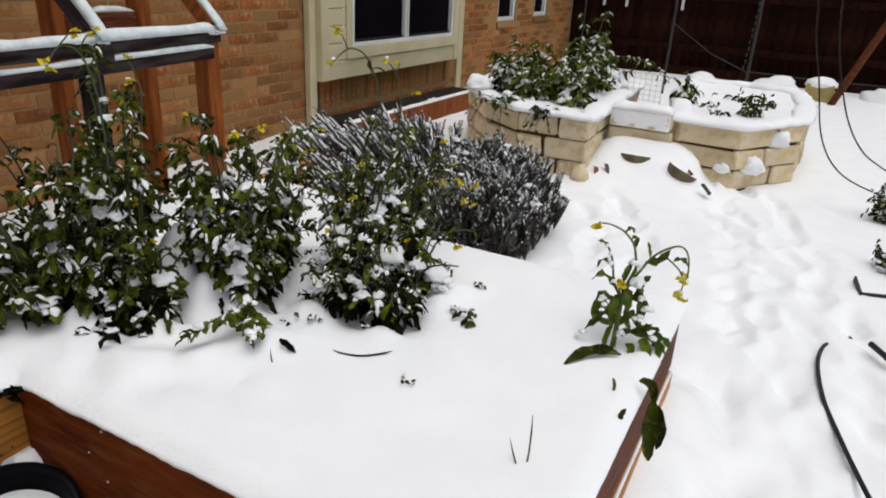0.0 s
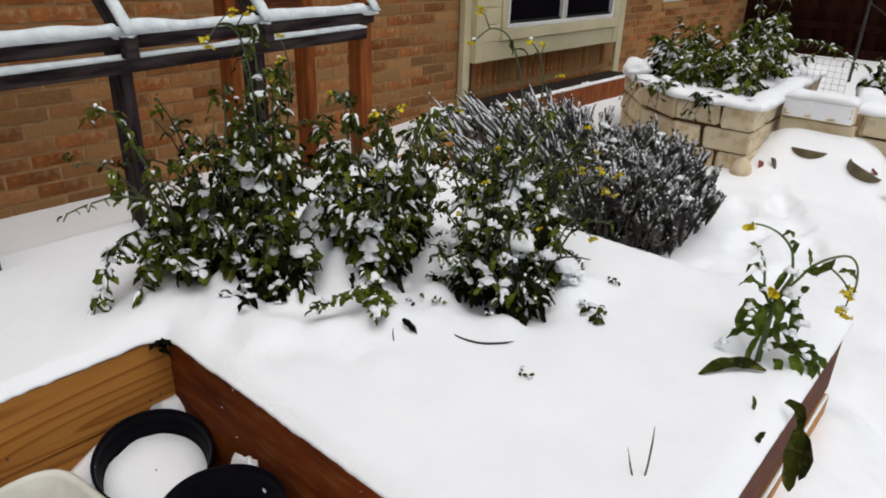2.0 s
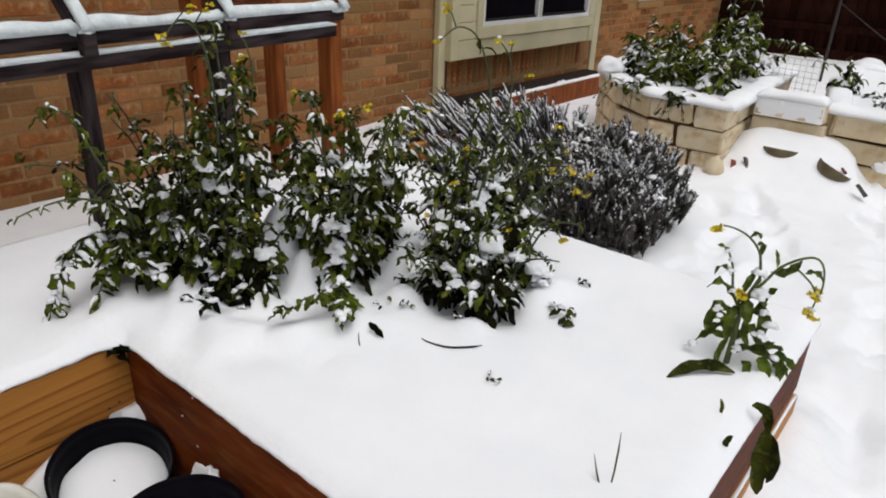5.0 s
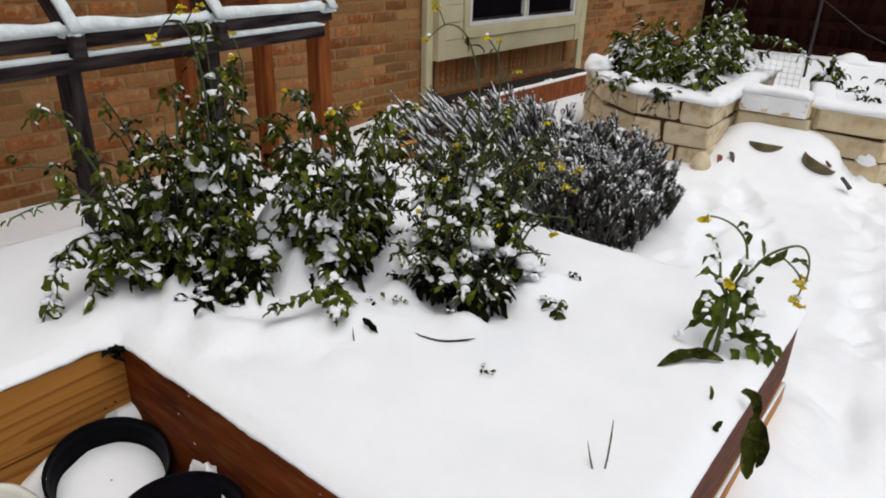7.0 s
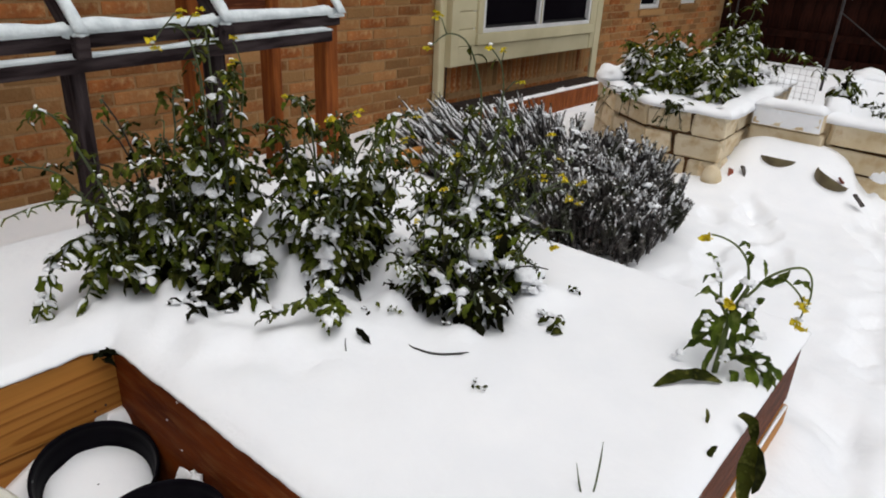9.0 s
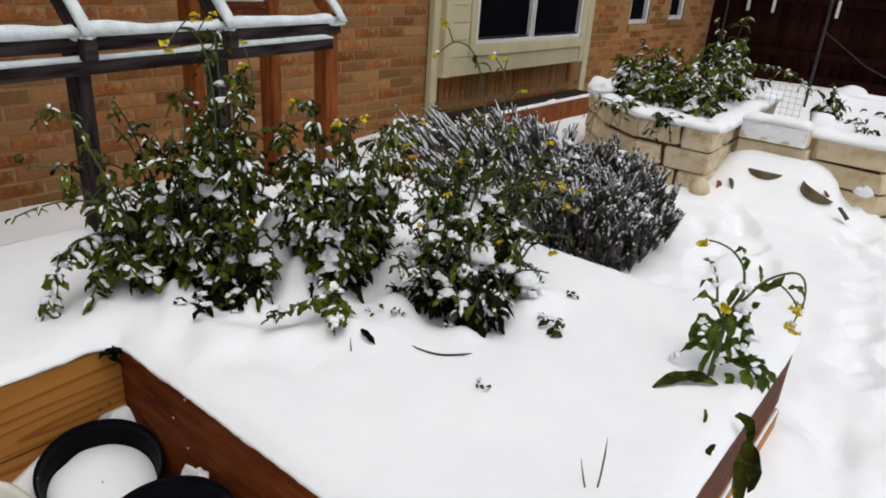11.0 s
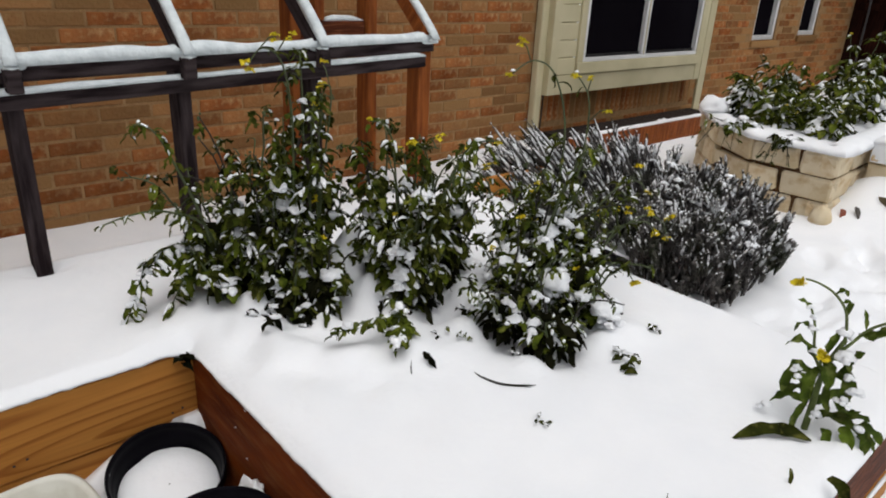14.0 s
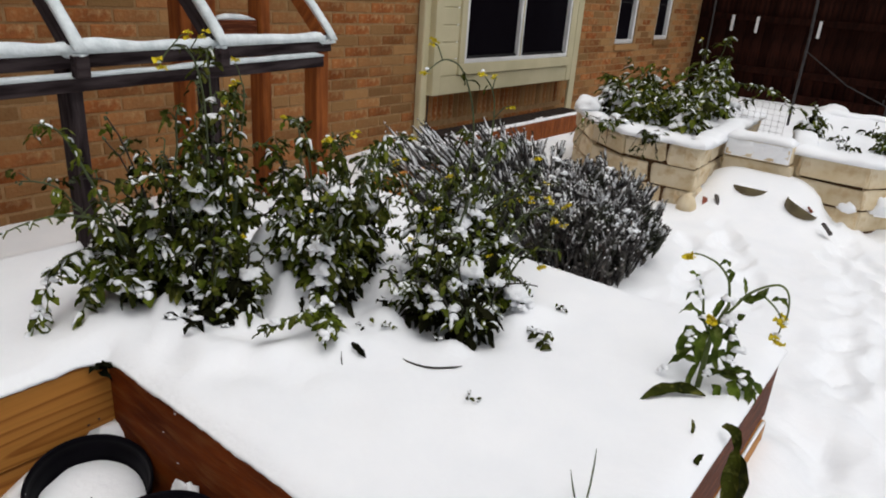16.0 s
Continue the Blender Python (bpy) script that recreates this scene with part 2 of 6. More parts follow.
def lathe(acc, profile, n=40, at=(0, 0, 0), wobble=0.0, seed=0):
    k = len(acc.v)
    for j, (r, z) in enumerate(profile):
        for i in range(n):
            a = 2 * math.pi * i / n
            w = 1 + wobble * noise.noise((math.cos(a) * 2 + seed, math.sin(a) * 2, z * 9))
            acc.v.append((at[0] + r * w * math.cos(a), at[1] + r * w * math.sin(a), at[2] + z))
    for j in range(len(profile) - 1):
        for i in range(n):
            a, b = k + j * n + i, k + j * n + (i + 1) % n
            acc.f.append((a, b, b + n, a + n))


def snow_ridge(acc, pts, width, height, seed=0, step=0.025, lump=0.35, closed=False):
    """Snow lying along a narrow support: a soft ridge with an uneven outline, flat below."""
    pts = [Vector(p) for p in pts]
    if closed:
        pts = pts + [pts[0]]
    line = []
    for a, b in zip(pts[:-1], pts[1:]):
        n = max(2, int((b - a).length / step))
        line += [a.lerp(b, i / n) for i in range(n)]
    line.append(pts[-1])
    rows, prof = len(line), 9
    k = len(acc.v)
    for i, p in enumerate(line):
        lo, hi = (i - 2) % (rows - 1) if closed else max(i - 2, 0), (i + 2) % (rows - 1) if closed else min(i + 2, rows - 1)
        d = (line[hi] - line[lo]).normalized()
        out = d.cross(Vector((0, 0, 1))).normalized()
        up = out.cross(d).normalized()
        end = 1.0 if closed else min(1.0, 0.35 + min(i, rows - 1 - i) * 0.4)
        h = height * (1 + lump * noise.noise((p.x * 7 + seed, p.y * 7, p.z * 7))) * end
        for j in range(prof):
            a = math.pi * j / (prof - 1)
            q = p + Vector((0, 0, 0.0))
            w = width / 2 * (1 + 0.5 * lump * noise.noise((q.x * 9 + seed, q.y * 9, j * 0.7 + 5)))
            c, s = math.cos(a), math.sin(a)
            lift = h * (abs(s) ** 0.7)
            acc.v.append(tuple(p + out * (w * math.copysign(abs(c) ** 0.8, c)) + up * lift))
    for i in range(rows - 1):
        for j in range(prof - 1):
            a = k + i * prof + j
            acc.f.append((a, a + prof, a + prof + 1, a + 1))
        acc.f.append((k + i * prof, k + i * prof + prof - 1, k + (i + 1) * prof + prof - 1, k + (i + 1) * prof))
    if not closed:
        acc.f.append(tuple(k + j for j in range(prof)))
        acc.f.append(tuple(k + (rows - 1) * prof + j for j in reversed(range(prof))))


def ball(divisions):
    bm = bmesh.new()
    bmesh.ops.create_icosphere(bm, subdivisions=divisions, radius=1)
    out = [v.co.copy() for v in bm.verts], [tuple(v.index for v in f.verts) for f in bm.faces]
    bm.free()
    return out


BALL, BALL_COARSE = ball(3), ball(2)


def clump(acc, at, size, flat=0.6, seed=0.0, rough=0.35, fine=True):
    """A lump of snow, uneven, flatter below."""
    vs = []
    ball_v, ball_f = BALL if fine else BALL_COARSE
    sx, sy, sz = (size, size, size * flat) if isinstance(size, float) else size
    for v in ball_v:
        w = 1 + rough * (noise.noise(v * 1.5 + Vector((seed * 3.1, seed, -seed))) + 0.5 * noise.noise(v * 3.3 + Vector((seed, seed * 2.3, 7))))
        z = v.z if v.z > 0 else v.z * 0.5
        vs.append((at[0] + v.x * w * sx, at[1] + v.y * w * sy, at[2] + z * w * sz))
    acc.add(vs, ball_f)


def leaf(acc, base, heading, pitch, length, width, droop, rnd, snow=None, lobed=False, seg=5):
    """A leaf blade: a folded, drooping strip with a midrib; snow, if given, lies on its upper side."""
    side = Vector((-math.sin(heading), math.cos(heading), 0))
    p, a = Vector(base), pitch
    twist, roll = rnd.uniform(-1.6, 1.6), rnd.uniform(-0.9, 0.9)
    curl = rnd.uniform(0.05, 0.8)
    vs, spine = [], []
    crimp = 0.20 * width
    for i in range(seg + 1):
        u = i / seg
        w = width * (math.sin(math.pi * min(1, 0.12 + u * 0.80)) ** 0.6) * (1 if not lobed else 1 + 0.35 * math.sin(i * 2.6))
        if i == seg:
            w = width * 0.22
        d = Vector((math.cos(heading) * math.cos(a), math.sin(heading) * math.cos(a), math.sin(a)))
        s = (side + Vector((0, 0, roll + twist * u))).normalized()
        up = s.cross(d) * -1
        if up.z < 0 and a > -1.4:
            up = -up
        fold = w * curl * rnd.uniform(0.6, 1.2)
        jit = Vector((rnd.uniform(-crimp, crimp), rnd.uniform(-crimp, crimp), rnd.uniform(-crimp, crimp)))
        vs += [p - s * w / 2 + up * fold + jit, p, p + s * w / 2 + up * fold - jit]
        spine.append((p.copy(), w, up))
        p = p + d * (length / seg)
        a -= droop / seg * rnd.uniform(0.4, 1.7)
        heading += rnd.uniform(-0.2, 0.2)
    fs = []
    for i in range(seg):
        k = 3 * i
        fs += [(k, k + 1, k + 4, k + 3), (k + 1, k + 2, k + 5, k + 4)]
    acc.add(vs, fs)
    if snow is not None:
        n0 = rnd.randint(0, max(0, seg - 3))
        n1 = min(seg - 1, n0 + rnd.randint(1, 3))
        vs, fs = [], []
        th = rnd.uniform(0.25, 0.7) * min(width, 0.02)
        grow = rnd.uniform(0.6, 1.3)
        for i in range(n0, n1 + 1):
            q, w, up = spine[i]
            w *= grow
            t = th * (0.5 if i in (n0, n1) else 1)
            s = side
            z = Vector((0, 0, 1))
            vs += [q - s * w / 2 + z * 0.001, q - s * w * 0.3 + z * t, q + s * w * 0.3 + z * t, q + s * w / 2 + z * 0.001]
        for i in range(n1 - n0):
            k = 4 * i
            fs += [(k, k + 1, k + 5, k + 4), (k + 1, k + 2, k + 6, k + 5), (k + 2, k + 3, k + 7, k + 6)]
        fs += [(0, 1, 2, 3), tuple(4 * (n1 - n0) + j for j in (3, 2, 1, 0))]
        snow.add(vs, fs)


def smooth_line(vs, n):
    """Points along a smooth curve through the given ones."""
    dense = []
    for i in range(len(vs) - 1):
        a, b, c, d = vs[max(i - 1, 0)], vs[i], vs[i + 1], vs[min(i + 2, len(vs) - 1)]
        for k in range(n):
            u = k / n
            dense.append(0.5 * (2 * b + (c - a) * u + (2 * a - 5 * b + 4 * c - d) * u * u + (3 * b - a - 3 * c + d) * u ** 3))
    dense.append(vs[-1])
    return dense


def hang_leaf(acc, base, heading, length, width, lift, rnd, snow=None, limp=1.0, seg=6):
    """A frosted leaf: a thin stalk that rises a little, then an oval blade that bends over and hangs, curled along its midrib; snow, if given, lies on the bend."""
    side = Vector((-math.sin(heading), math.cos(heading), 0))
    p, a = Vector(base), lift
    end = -rnd.uniform(0.75, 1.5) * limp
    turn, roll = rnd.uniform(-0.9, 0.9), rnd.uniform(-0.5, 0.5)
    curl = rnd.uniform(0.15, 1.0)
    ph = rnd.uniform(0, 6)
    vs, spine = [], []
    for i in range(seg + 1):
        u = i / seg
        w = width * (0.16 if i == 0 else 0.26 if i == seg else math.sin(math.pi * (0.10 + 0.78 * u) ** 0.95) ** 0.75)
        d = Vector((math.cos(heading) * math.cos(a), math.sin(heading) * math.cos(a), math.sin(a)))
        n = side.cross(d) * -1
        r = roll + turn * u
        s = side * math.cos(r) + n * math.sin(r)
        n = n * math.cos(r) - side * math.sin(r)
        f = curl * (0.6 + 0.4 * math.sin(u * 3 + ph))
        e0, e1 = 1 + 0.3 * math.sin(i * 2.3 + ph), 1 + 0.3 * math.sin(i * 2.9 + ph * 2)
        f += 0.35 * math.sin(i * 1.9 + ph * 3)
        vs += [p - s * (w / 2 * e0 * math.cos(f)) - n * (w / 2 * math.sin(f)), p, p + s * (w / 2 * e1 * math.cos(f)) - n * (w / 2 * math.sin(f))]
        spine.append((p.copy(), w, s, d))
        p = p + d * (length / seg)
        a = lift + (end - lift) * min(1.0, (u + 1 / seg) * 1.35) ** 0.8
        heading += rnd.uniform(-0.12, 0.12)
        side = Vector((-math.sin(heading), math.cos(heading), 0))
    fs = []
    for i in range(seg):
        k = 3 * i
        fs += [(k, k + 1, k + 4, k + 3), (k + 1, k + 2, k + 5, k + 4)]
    acc.add(vs, fs)
    if snow is not None:
        n0, n1 = rnd.randint(0, 2), rnd.randint(3, 5)
        th, grow = rnd.uniform(0.10, 0.28) * min(width, 0.02), rnd.uniform(0.4, 1.0)
        vs, fs, up = [], [], Vector((0, 0, 1))
        for i in range(n0, n1 + 1):
            q, w, sv, d = spine[i]
            w = max(w, width * 0.35) * grow * (0.45 if i == n0 else 0.35 if i == n1 else rnd.uniform(0.55, 1.2))
            t = th * (0.35 if i in (n0, n1) else rnd.uniform(0.7, 1.3))
            flat = Vector((sv.x, sv.y, sv.z * 0.4))
            out = Vector((d.x, d.y, 0)) * 0.003 + up * 0.001
            vs += [q - flat * w * 0.5 + out - up * t * 0.3, q - flat * w * 0.36 + out * 1.5 + up * t * 0.7, q + out * 2 + up * t * 1.05, q + flat * w * 0.36 + out * 1.5 + up * t * 0.7, q + flat * w * 0.5 + out - up * t * 0.3]
        m = n1 - n0
        for i in range(m):
            k = 5 * i
            fs += [(k + j, k + j + 1, k + j + 6, k + j + 5) for j in range(4)] + [(k + 4, k, k + 5, k + 9)]
        fs += [(4, 3, 2, 1, 0), tuple(5 * m + j for j in range(5))]
        snow.add(vs, fs)


def snow_lump(acc, at, r, rnd, n=5):
    """A soft heap of snow caught between leaves: a few uneven lumps run together, sagging at the sides."""
    at = Vector(at)
    h, long = rnd.uniform(0, 6.283), rnd.uniform(0.5, 1.1)
    for m in range(n):
        if m == 0:
            o, q = Vector((0, 0, 0)), 0.9
        else:
            u, v = rnd.uniform(-1, 1) * (0.7 + long * 0.5), rnd.uniform(-0.8, 0.8)
            o = Vector((math.cos(h) * u - math.sin(h) * v, math.sin(h) * u + math.cos(h) * v, 0)) * r
            o.z = -0.5 * r * (u * u + v * v) + rnd.uniform(-0.1, 0.05) * r
            q = rnd.uniform(0.4, 0.72)
        clump(acc, at + o, (r * q * rnd.uniform(0.8, 1.25), r * q * rnd.uniform(0.8, 1.25), r * q * rnd.uniform(0.55, 0.95)), seed=rnd.uniform(0, 99), rough=0.45, fine=r > 0.017)


def blade(acc, p0, p1, p2, width, face, rnd, ruffle=0.15, seg=8):
    """A broad leaf along the curve p0, p1, p2 whose upper side looks towards face, with a ruffled edge."""
    p0, p1, p2, face = Vector(p0), Vector(p1), Vector(p2), Vector(face)
    vs, fs = [], []
    ph = rnd.uniform(0, 6)
    for i in range(seg + 1):
        u = i / seg
        p = p0 * (1 - u) ** 2 + p1 * 2 * u * (1 - u) + p2 * u * u
        t = ((p1 - p0) * (1 - u) + (p2 - p1) * u).normalized()
        s = t.cross(face).normalized()
        n = s.cross(t)
        w = width * (0.14 + 0.86 * math.sin(math.pi * min(1, u * 0.94 + 0.03)) ** 0.7) if 0 < i < seg else width * 0.12
        for j in range(5):
            v = j / 2 - 1
            edge = abs(v) ** 2
            vs.append(p + s * (w / 2 * v * (1 + 0.1 * math.sin(i * 2.1 + ph + v))) + n * (w * (0.22 * edge + ruffle * edge * math.sin(i * 1.9 + ph + 1.7 * v))))
    for i in range(seg):
        for j in range(4):
            k = i * 5 + j
            fs.append((k, k + 1, k + 6, k + 5))
    acc.add(vs, fs)


def flower(acc, at, r, rnd):
    """A small four-petalled yellow flower head of a few blooms."""
    for _ in range(rnd.randint(2, 4)):
        c = Vector(at) + Vector([rnd.uniform(-r, r) * 0.8 for _ in range(3)])
        h0 = rnd.uniform(0, 6.28)
        for q in range(4):
            leaf(acc, c, h0 + q * 1.571, rnd.uniform(0.0, 0.6), r * rnd.uniform(0.8, 1.1), r * 0.85, 0.9, rnd, seg=2)


# ---- ground ----
def smooth_step(a, b, v):
    u = min(1, max(0, (v - a) / (b - a)))
    return u * u * (3 - 2 * u)


_r = random.Random(5)
PRINTS = []
for i in range(60):
    u = i / 60
    px = 0.75 + 3.4 * u
    py = -1.62 + 0.55 * u * u + (0.14 if i % 2 else -0.14) + _r.uniform(-0.12, 0.12)
    PRINTS.append((px, py, _r.uniform(-0.5, 0.5) + 0.1, _r.uniform(0.011, 0.032)))


for i in range(22):
    PRINTS.append((1.5 + 1.9 * i / 22, -0.78 + 0.25 * i / 22 + (0.1 if i % 2 else -0.1) + _r.uniform(-0.1, 0.1), _r.uniform(-0.6, 0.6), _r.uniform(0.016, 0.040)))


def ground_height(x, y):
    z = 0.012 * noise.noise((x * 1.3, y * 1.3, 0)) + 0.006 * noise.noise((x * 5, y * 5, 3))
    # drift of snow in the nook beside the pots
    z += 0.19 * smooth_step(-0.13, -0.02, y) * (1 if x < 0.025 else 0) * smooth_step(-0.55, -0.08, x) * (1 if y < 0.02 else 0) * smooth_step(0.100, 0.128, math.hypot(x + 0.122, y + 0.115))
    # bank between the stone planters
    u = min(1, max(0, (x - 3.36) / 0.54))
    z += 0.25 * (0.5 * u + 0.5 * u * u) * math.exp(-(abs(y + 0.5) / 0.42) ** 4) * (1 - smooth_step(4.0, 4.2, x))
    # snow heaped against the planters and the bed by the house
    z += 0.05 * math.exp(-((x - 3.6) / 0.5) ** 2 - ((y - 0.1) / 0.9) ** 2)
    # snow banked along the front of the raised bed
    z += 0.085 * math.exp(-(max(0.0, -1.21 - y) / 0.14) ** 2) * smooth_step(-0.1, 0.15, x) * smooth_step(1.5, 1.2, x) * (1 if -1.7 < y < -1.15 else 0)
    # hollow along the foot of the house
    z -= 0.04 * smooth_step(0.9, 1.9, y) * smooth_step(3.4, 2.6, x)
    # trodden path
    if 0.4 < x < 4.6 and -2.3 < y < -0.2:
        for px, py, rot, d in PRINTS:
            dx, dy = x - px, y - py
            if abs(dx) < 0.3 and abs(dy) < 0.3:
                dx += 0.03 * noise.noise((x * 14, y * 14, 1))
                dy += 0.03 * noise.noise((x * 14, y * 14, 5))
                u, v = dx * math.cos(rot) + dy * math.sin(rot), -dx * math.sin(rot) + dy * math.cos(rot)
                q = (u / 0.13) ** 2 + (v / 0.058) ** 2
                z -= d * math.exp(-q ** 3)
                z += 0.12 * d * math.exp(-((q - 2.0) ** 2))
        z += (0.012 * noise.noise((x * 5, y * 6, 7)) + 0.009 * noise.noise((x * 11, y * 14, 9)) + 0.012 * abs(noise.noise((x * 17, y * 20, 4)))) * math.exp(-((y + 1.25) / 0.65) ** 2) * smooth_step(3.6, 3.1, x)
    return z


def spaced(lo, hi, step, far):
    inner = list(np.arange(lo, hi + 1e-6, step))
    left, right, d, a, b = [], [], step, lo, hi
    while a > -far:
        d *= 1.35
        a -= d
        left.append(a)
    d = step
    while b < far:
        d *= 1.35
        b += d
        right.append(b)
    return left[::-1] + inner + right


def build_ground():
    xs, ys = spaced(-1.5, 6.6, 0.024, 400), spaced(-2.4, 2.3, 0.020, 400)
    vs = [(x, y, ground_height(x, y) if -3 < x < 12 and -5 < y < 5 else 0.0) for x in xs for y in ys]
    n = len(ys)
    fs = [(i * n + j, (i + 1) * n + j, (i + 1) * n + j + 1, i * n + j + 1) for i in range(len(xs) - 1) for j in range(n - 1)]
    a = Acc()
    a.v, a.f = vs, fs
    single("ground", a, SNOW, "trodden white snow lying over the whole yard", "snow", kind="structure")


build_ground()

# ---- raised beds ----
BED_L, BED_W, TOP = 1.25, 1.20, 0.36


def plank(name, parent, x0, x1, y0, y1, z0, z1, mat, label=""):
    return part(name, block(x0, x1, y0, y1, z0, z1, 0.004), mat, parent, label, smooth=False)


bed = thing("raised_bed", "square raised garden bed of brown stained boards under snow", "raised bed", (0, 0, 0))
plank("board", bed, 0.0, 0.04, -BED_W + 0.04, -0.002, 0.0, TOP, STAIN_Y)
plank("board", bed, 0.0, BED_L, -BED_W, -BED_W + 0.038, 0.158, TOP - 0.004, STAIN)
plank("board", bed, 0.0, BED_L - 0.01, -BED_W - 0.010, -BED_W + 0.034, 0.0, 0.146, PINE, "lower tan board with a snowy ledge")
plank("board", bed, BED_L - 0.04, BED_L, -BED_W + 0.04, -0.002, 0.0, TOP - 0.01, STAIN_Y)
part("soil", block(0.042, BED_L - 0.042, -BED_W + 0.042, -0.004, 0.0, 0.30, 0), SOIL, bed, smooth=False)
_a = Acc()
snow_ridge(_a, [(0.3, -BED_W - 0.0055, 0.145), (BED_L - 0.02, -BED_W - 0.0055, 0.145)], 0.009, 0.006, 3)
part("snow_ledge", _a, SNOW, bed)

long_bed = thing("long_raised_bed", "long raised bed of fresh pine boards filled with snow", "raised bed", (-1, 0.3, 0))
long_bed.location = (0, 0, 0)
plank("board", long_bed, -2.19, 0.04, 0.0, 0.04, 0.178, TOP, PINE, "fresh pine board with dark grain")
plank("board", long_bed, -2.19, 0.04, 0.006, 0.044, 0.0, 0.174, PINE)
plank("board", long_bed, -2.19, 2.15, 0.70, 0.74, 0.05, TOP - 0.015, PINE)
part("soil", block(-2.19, 1.3, 0.046, 0.695, 0.0, 0.22, 0), SOIL, long_bed, smooth=False)
for nx, nz in ((-0.398, 0.216), (-0.372, 0.222), (-0.06, 0.205), (-0.035, 0.21)):
    _a = Acc()
    tube(_a, [(nx, -0.001, nz), (nx, 0.004, nz)], 0.003, 8)
    part("nail", _a, STEEL, long_bed)

PLANT_SPOTS = [(0.25, 0.0), (0.32, -0.08), (0.53, -0.20), (0.66, -0.58), (0.78, -0.54), (0.62, -0.45), (0.9, -1.08), (0.61, -0.24), (0.42, -0.16)]
MOUNDS = [(0.50, 0.03, 0.05, 0.10), (0.46, -0.09, 0.05, 0.05), (0.60, 0.02, 0.06, 0.08), (0.035, 0.035, 0.055, 0.035), (-0.06, 0.05, 0.06, 0.02), (0.07, -0.06, 0.06, 0.016), (0.45, 0.04, 0.085, 0.10), (0.76, -0.10, 0.09, 0.075), (0.90, -0.62, 0.06, 0.025), (0.12, 0.02, 0.08, 0.012), (0.13, 0.20, 0.12, 0.04), (0.37, -0.37, 0.05, 0.022), (0.58, -0.34, 0.07, 0.03), (0.84, -0.28, 0.08, 0.05), (0.19, 0.02, 0.05, 0.05), (0.46, -0.11, 0.05, 0.045),
          (0.68, -0.27, 0.055, 0.09), (0.80, -0.61, 0.05, 0.03), (0.585, -0.58, 0.04, 0.025), (0.30, -0.13, 0.035, 0.02)]


def bed_height(x, y):
    # distance from the rim of the boards
    if y < 0:
        e = min(x + 0.006, BED_L + 0.02 - x, y + BED_W + 0.006)
    else:
        e = min(0.73 - y, y + 0.012 if x < 0 else math.hypot(x, y) + 0.009)
    e = max(e, 0)
    inner = smooth_step(0.0, 0.14, e)
    z = 0.012 * noise.noise((x * 2.2, y * 2.2, 1)) + 0.004 * noise.noise((x * 8, y * 8, 2))
    near = math.exp(-((x - 0.35) / 0.5) ** 2 - ((y + 0.15) / 0.35) ** 2)
    z += near * (0.045 * noise.noise((x * 8, y * 8, 4)) + 0.010 * noise.noise((x * 24, y * 24, 5)) + 0.025)
    for px, py in PLANT_SPOTS:
        z -= 0.032 * math.exp(-((x - px) ** 2 + (y - py) ** 2) / 0.07 ** 2)
    for px, py, r, up in MOUNDS:
        z += up * math.exp(-((x - px) ** 2 + (y - py) ** 2) / r ** 2)
    z = TOP + 0.028 + z * (0.15 + 0.85 * inner) + 0.003 * noise.noise((x * 40, y * 40, 8)) * (1 - inner)
    if x > 1.25:
        z -= z * smooth_step(1.25, 2.35, x) * (0.75 + 0.25 * smooth_step(0.7, 0.2, y))
    # hollows round the posts of the frame
    for px in (-0.62, -0.165, 0.29):
        z -= 0.03 * math.exp(-((x - px) / 0.06) ** 2 - ((y - 0.645) / 0.035) ** 2)
    # rounded rims
    z -= 0.018 * (1 - smooth_step(0, 0.045, e)) ** 2
    # small crumpled gap at the corner of the two beds
    z -= 0.012 * math.exp(-((x + 0.01) ** 2 + (y + 0.005) ** 2) / 0.03 ** 2)
    return z


